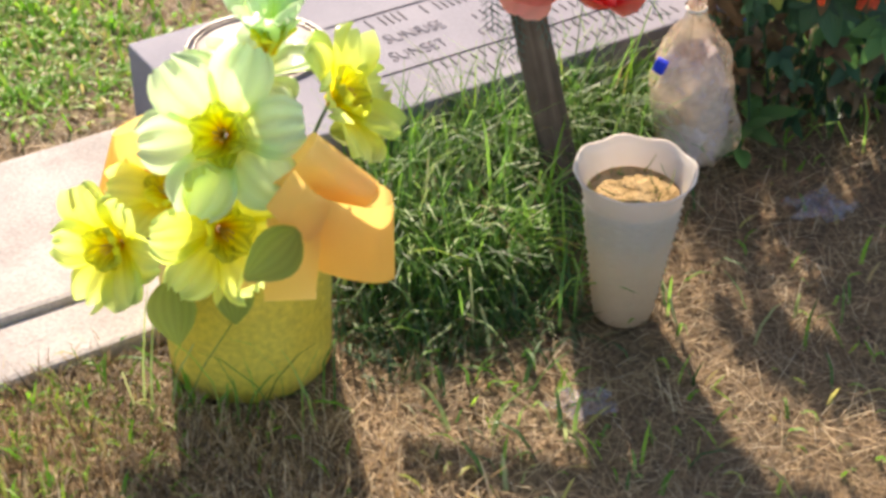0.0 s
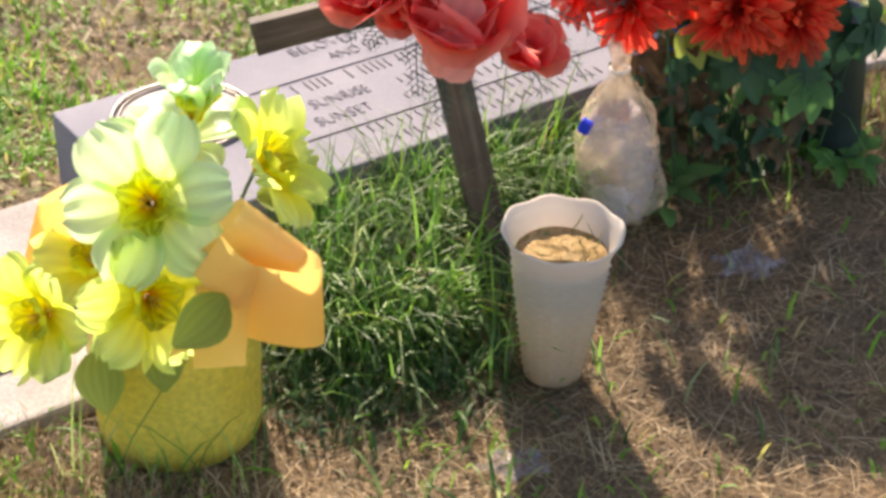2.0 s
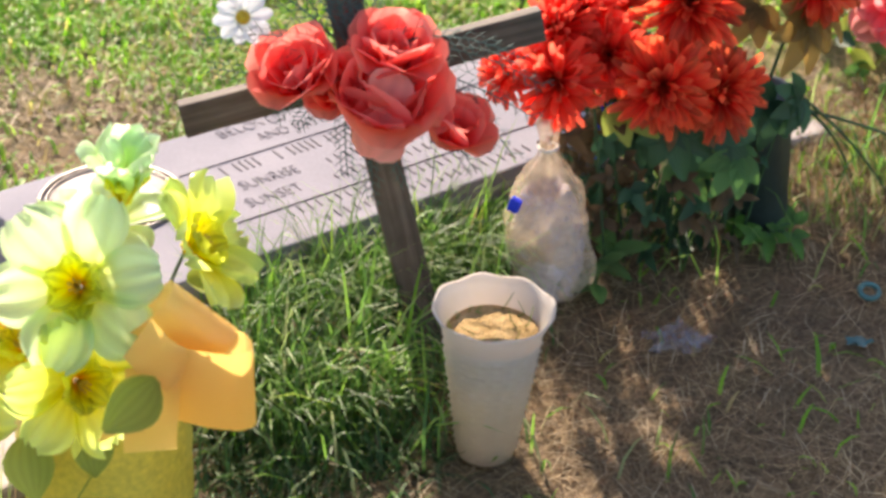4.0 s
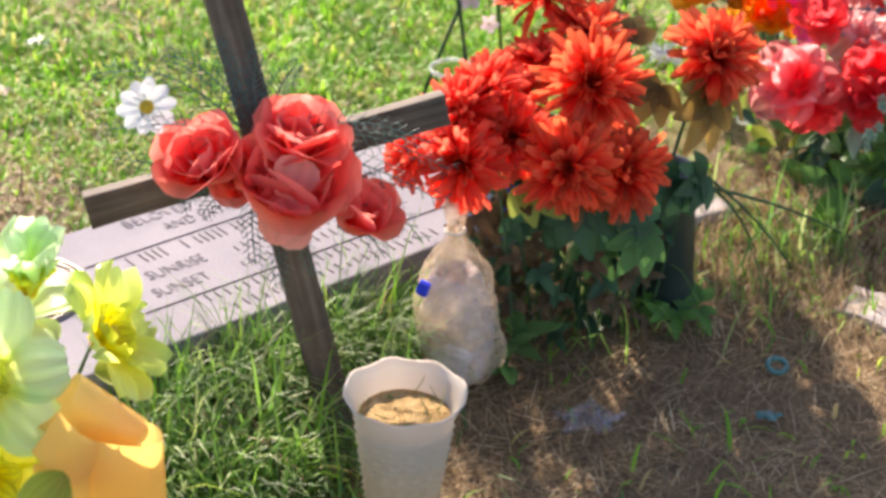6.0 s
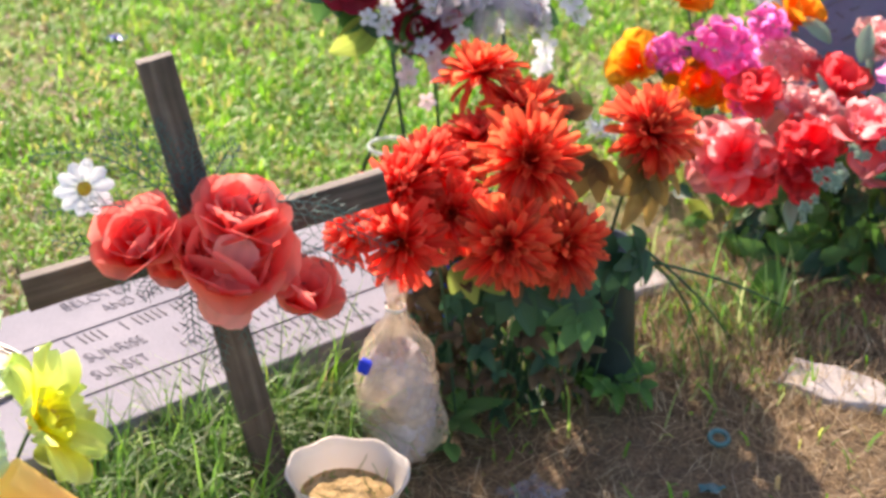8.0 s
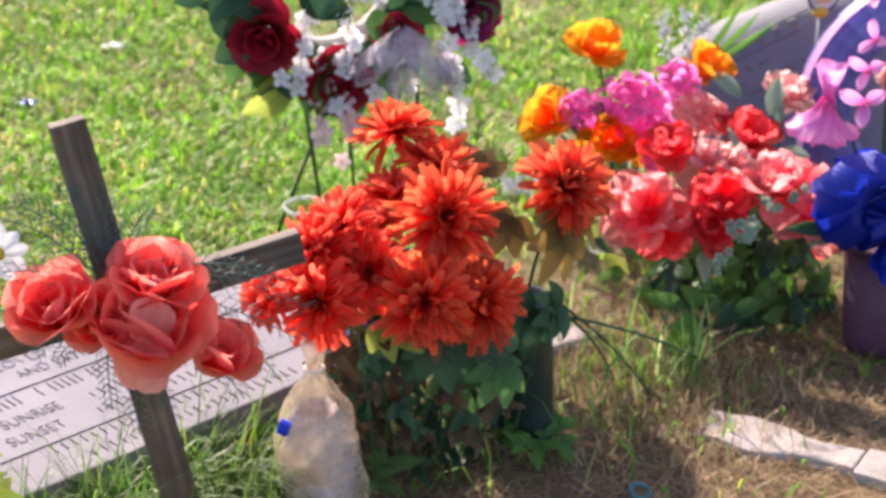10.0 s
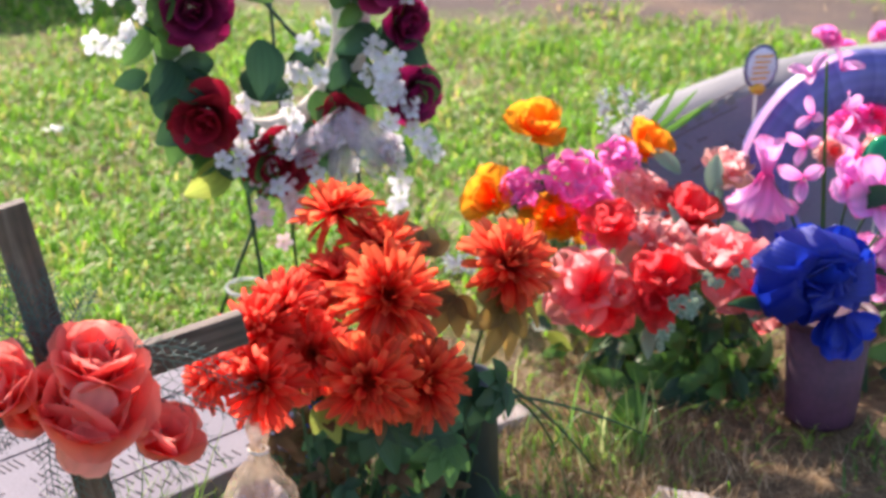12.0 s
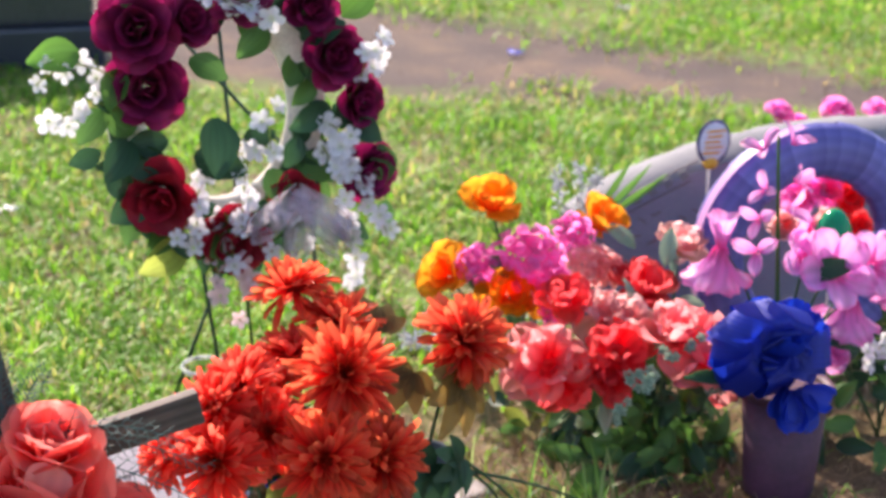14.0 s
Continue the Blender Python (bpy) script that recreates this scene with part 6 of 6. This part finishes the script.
def build_orchids():
    foot = np.array([1.09, 2.13, 0.14])
    t = thing("orchid_stems", foot, "pink-violet artificial gladiolus and orchid stems in the purple pot", "flower bouquet")
    top = np.array([1.072, 2.15, 0.50])
    part("stem", Geo().tube(curve_pts(foot, top, 0, -0.01), 0.004, 0.002), LEAF, t)
    for z, dx, s, nrm in ((0.485, -0.022, 0.03, (-0.6, -0.4, 0.8)), (0.49, 0.018, 0.032, (0.6, -0.4, 0.8)), (0.44, 0.025, 0.03, (0.7, -0.6, 0.4)), (0.43, -0.015, 0.026, (-0.6, -0.7, 0.4)), (0.40, 0.018, 0.034, (0.6, -0.8, 0.3)), (0.39, -0.02, 0.03, (-0.7, -0.6, 0.2)),
                          (0.36, 0.025, 0.036, (0.6, -0.8, 0.3)), (0.345, -0.02, 0.036, (-0.6, -0.8, 0.2)), (0.33, 0.03, 0.034, (0.6, -0.8, 0.2))):
        g = Geo()
        m = place_np((1.07 + dx, 2.14, z), nrm, jit(3))
        for k in range(3):
            g.grid(petal(s * 1.05, s * 0.55, 50 + jit(16), -50 + jit(15), 0.4, 0.6, 2, 1.3, 7, 5, jit(3), 0.002), m @ spun(k * 2.1))
        bloom("gladiolus_bloom", g, ORCHID, t)
    for x, y, z, s, down in ((1.002, 2.15, 0.352, 0.062, True), (1.15, 2.12, 0.315, 0.058, False), (1.185, 2.12, 0.275, 0.058, True), (1.115, 2.13, 0.33, 0.042, False), (1.22, 2.14, 0.31, 0.05, False)):
        g = Geo()
        if down:
            m = place_np((x, y, z), (-0.05, 0.15, -1), jit(3))
            for k in range(6):
                g.grid(petal(s * 1.05, s * 0.75, 62 + jit(6), -42, 0.35, 0.8, 2.5, 1.7, 8, 6, jit(3), 0.004, 1.5, 0.5), m @ spun(k * 1.047))
            m = place_np((x, y, z), (0, 0, 1), jit(3))
            for k in range(4):
                g.grid(petal(s * 0.8, s * 0.5, 78, -60, 0.4, 0.4, 2, 1.8, 6, 4, 0, 0.006, 3.0), m @ spun(k * 1.57))
        else:
            m = place_np((x, y, z), (0.15, -0.8, 0.55), jit(3))
            for k in range(5):
                g.grid(petal(s, s * 0.85, 25 + jit(10), -35, 0.3, 0.7, 2.5, 1.7, 7, 6, jit(3), 0.004, 1.5, 0.5), m @ spun(k * 1.257))
        bloom("orchid_bloom", g, ORCHID, t)
        part("stem", Geo().tube(curve_pts(foot, (x, y, z), 0.03, 0.04), 0.002), STEM, t)
    for x, z, tn, s in ((1.10, 0.315, -1.3, 0.09), (1.13, 0.23, -1.9, 0.06), (1.0, 0.18, 1.6, 0.06)):
        part("leaf", leaf_geo(place_np((x, 2.11, z), (0.1, -0.7, 0.6), tn), s, s * 0.35), LEAF_DARK, t, "dark green strap leaf")


build_orchids()


def arch():
    """Ring wreath wound with violet-blue ribbon, pink-edged, in front of the headstone."""
    t = thing("ribbon_wreath", (1.33, 2.5, 0.0), "ring wreath wound with violet-blue ribbon and a pink edge", "wreath")
    c = np.array([1.315, 2.5, 0.21])
    n = 40
    for k in range(n):
        a0, a1 = 2 * np.pi * k / n, 2 * np.pi * (k + 1.12) / n
        g = Geo()
        rows = []
        for a in np.linspace(a0, a1, 4):
            o = np.array([math.cos(a), 0, math.sin(a)])
            rows.append([c + o * (0.157 + (0.043 + 0.001 * (k % 3)) * math.cos(b)) + np.array([0, 0.03 * math.sin(b), 0]) for b in np.linspace(0, 2 * np.pi, 12, endpoint=False)])
        g.grid(np.array(rows), loop=True)
        part("ribbon_wrap", g, VIOLET, t)
    pts = [c + np.array([math.cos(a) * 0.205, -0.018, math.sin(a) * 0.205]) for a in np.linspace(1.75, 3.7, 30)]
    part("edge_ribbon", ribbon_loop(pts, 0.02, (0, 1, 0)), PINK_STRIP, t, "pink satin edge ribbon")
    for x, z, r, mat in ((1.30, 0.285, 0.03, MAGENTA), (1.345, 0.295, 0.032, MAGENTA), (1.385, 0.275, 0.03, RED_PINK), (1.36, 0.245, 0.03, PALE_PINK), (1.40, 0.23, 0.03, RED_PINK), (1.33, 0.22, 0.03, MAGENTA), (1.28, 0.24, 0.025, PALE_PINK)):
        bloom("carnation_bloom", carnation_geo(place_np((x, 2.53, z), (0, -0.9, 0.3), jit(3)), r, 18), mat, t)


arch()


def build_headstone():
    t = thing("headstone", (1.52, 2.78, 0), "blue-grey granite headstone with arched top and rough edges", "headstone")
    n = 40
    x0, x1 = 1.03, 2.05
    xs = np.linspace(x0, x1, n)
    s = (xs - x0) / (x1 - x0)
    top = 0.17 + 0.15 * np.clip(np.sin(np.pi * (0.012 + 0.976 * s)), 0, 1) ** 0.58
    yf, yb = 2.74, 2.85
    g = Geo()
    rows = []
    for x, z in zip(xs, top):
        q = [noise.noise(Vector((x * 22, 3.0 * k, 1))) * 0.006 for k in range(5)]
        rows.append([(x, yf - 0.01, 0.0), (x, yf, z * 0.5), (x, yf, z - 0.012), (x, yf + 0.012, z + q[0]), (x, (yf + yb) / 2, z + 0.006 + q[1]), (x, yb - 0.012, z + q[2]), (x, yb, z - 0.012), (x, yb, 0.0)])
    P = np.array(rows)
    g.grid(P[:, :3][:, ::-1])
    part("face", g, GRANITE_BLUE, t, "polished blue-grey face", False)
    g = Geo()
    g.grid(P[:, 2:7][:, ::-1])
    part("rough_top", g, GRANITE_TOP, t, "rough pale grey top edge")
    g = Geo()
    g.grid(P[:, 6:][:, ::-1])
    g.grid(np.array([P[0], P[0] * (1, 1, 0)]))
    g.grid(np.array([P[-1] * (1, 1, 0), P[-1]]))
    part("back", g, GRANITE_TOP, t)

    def bar(x, z, w, h, ang, mat=INK, d=0.003):
        part("carved_stroke", moved(box_geo(-w / 2, -d / 2, -h / 2, w / 2, d / 2, h / 2, 0), pose(x, yf, z, 0, -ang, 0)), mat, t, "shallow carved stroke")
    bar(1.165, 0.262, 0.13, 0.003, 24)
    bar(1.155, 0.227, 0.13, 0.003, 24)
    for k in range(4):
        bar(1.12 + k * 0.027, 0.227 + k * 0.0122, 0.014, 0.016, 24, GRANITE_TOP)
    for k in range(9):
        bar(1.06 + k * 0.024, 0.19 + 0.012 * math.sin(k * 2.1), 0.018, 0.0035, 40 * math.sin(k * 1.7))
    for k in range(5):
        bar(1.06 + k * 0.03, 0.16 + 0.01 * math.sin(k * 1.4), 0.02, 0.0035, -35 + 20 * k)


build_headstone()


def build_pick():
    m = Matrix.Translation((1.231, 2.70, 0.330)) @ pose(0, 0, 0, 82, 14, 0)
    t = thing("garden_pick", (1.228, 2.70, 0), "oval printed plastic pick with dark border beside the headstone", "garden pick")

    def oval(rx, ry, th, z, mat, name, label=""):
        g = Geo()
        g.turned_profile([(1e-4, z + th), (0.97, z + th), (1.0, z + th * 0.5), (0.97, z), (1e-4, z)], 36)
        g.v[-1] = g.v[-1] * (rx, ry, 1)
        part(name, g, mat, t, label).data.transform(m)
    oval(0.030, 0.037, 0.003, 0, BADGE_NAVY, "border", "dark purple border")
    oval(0.0255, 0.0325, 0.0012, 0.003, BADGE_WHITE, "card", "white printed face")
    for k in range(5):
        part("printed_bar", moved(box_geo(-0.016 + 0.002 * (k % 2), -0.002, 0.0045, 0.016 - 0.003 * (k % 3), 0.002, 0.0052, 0), m @ Matrix.Translation((0, 0.018 - k * 0.009, 0)) @ pose(0, 0, 0, 0, 0, 15)), BADGE_ORANGE, t, "orange printed mark")
    g = Geo()
    k = np.linspace(-np.pi / 2, np.pi / 2, 8)
    g.turned_profile(np.stack([0.013 * np.cos(k) + 1e-5, 0.01 * np.sin(k)], -1), 14)
    part("ornament", g, BADGE_ORANGE, t, "small orange ornament").data.transform(Matrix.Translation((1.226, 2.695, 0.296)))
    part("stake", Geo().tube([(1.229, 2.705, 0.33), (1.228, 2.70, 0.1), (1.228, 2.70, -0.02)], 0.0025), FOAM_WHITE, t, "thin white stake")


build_pick()

g = Geo()
kk = np.linspace(-np.pi / 2, np.pi / 2, 14)
g.turned_profile(np.stack([0.027 * np.cos(kk) * (1 - 0.12 * np.sin(kk)) + 1e-5, 0.036 * np.sin(kk)], -1), 24)
egg = thing("plastic_egg", (1.272, 2.35, 0.25), "shiny green plastic egg on a thin pick", "plastic egg")
part("shell", g, GREEN_EGG, egg).data.transform(Matrix.Translation((1.272, 2.35, 0.288)))
part("stake", Geo().tube([(1.272, 2.35, 0.255), (1.272, 2.35, 0.1), (1.272, 2.35, -0.02)], 0.002), FOAM_WHITE, egg, "thin white stake")


def pink_row():
    t = thing("pink_rose_stems", (1.58, 3.02, 0), "bright pink artificial roses behind the headstone", "flower bouquet")
    for x, z, r in ((1.50, 0.275, 0.026), (1.54, 0.25, 0.022), (1.615, 0.27, 0.03), (1.635, 0.24, 0.026), (1.70, 0.26, 0.03), (1.68, 0.22, 0.026)):
        bloom("rose_bloom", rose_geo(place_np((x, 3.02, z + 0.0), (jit(0.3), -0.5, 0.8), jit(2)), r), MAGENTA, t)
        part("stem", Geo().tube(curve_pts((x + jit(0.03), 3.03, 0), (x, 3.02, z), 0, 0.04), 0.002), STEM, t)


pink_row()


def side_flowers():
    t = thing("mixed_bouquet", (1.32, 2.25, 0), "purple and white artificial flowers standing near the pot", "flower bouquet")
    foot = np.array([1.32, 2.25, 0.0])
    for x, y, z, r, mat in ((1.19, 2.2, 0.20, 0.03, ORCHID), (1.20, 2.2, 0.165, 0.03, ORCHID), (1.27, 2.18, 0.26, 0.03, ORCHID), (1.29, 2.22, 0.30, 0.03, VIOLET), (1.33, 2.2, 0.24, 0.03, RED_PINK)):
        bloom("carnation_bloom", carnation_geo(place_np((x, y, z), (jit(0.4), -0.8, 0.4), jit(3)), r, 18), mat, t)
        part("stem", Geo().tube(curve_pts(foot, (x, y, z), 0.02, 0.05), 0.002), STEM, t)
    for k in range(5):
        spray_of_blossoms(t, (1.28, 2.2, 0.12 + k * 0.02), (1.22 + k * 0.03, 2.17, 0.17 + jit(0.03)), 5, 0.011, WHITE_PETAL, "white blossom")
    foliage_mound(t, (1.30, 2.26), 0.12, 0.1, 0.2, 60, 0.05, (LEAF_DARK, LEAF))


side_flowers()


# ---- far things ----
def dark_stone():
    t = thing("dark_headstone", (0.0, 4.95, 0), "polished dark granite headstone standing across the lawn", "headstone")
    part("base", box_geo(-0.55, 4.80, -0.02, 0.47, 5.15, 0.10, 0.01), GRANITE_DARK, t)
    part("tablet", box_geo(-0.5, 4.83, 0.1, 0.45, 5.1, 0.36, 0.012), GRANITE_DARK, t)


dark_stone()
for x, y, mat in ((-0.02, 3.3, BLUE_PLASTIC), (1.55, 4.7, BLUE_PLASTIC), (2.05, 5.2, BADGE_WHITE), (-0.25, 2.9, BADGE_WHITE), (0.15, 3.6, BADGE_WHITE), (-0.3, 2.7, BLUSH_PETAL)):
    scrap("litter_scrap", (x, y), 0.02, mat, "small scrap of litter lying in the lawn", "litter", 0.01, x, 8)
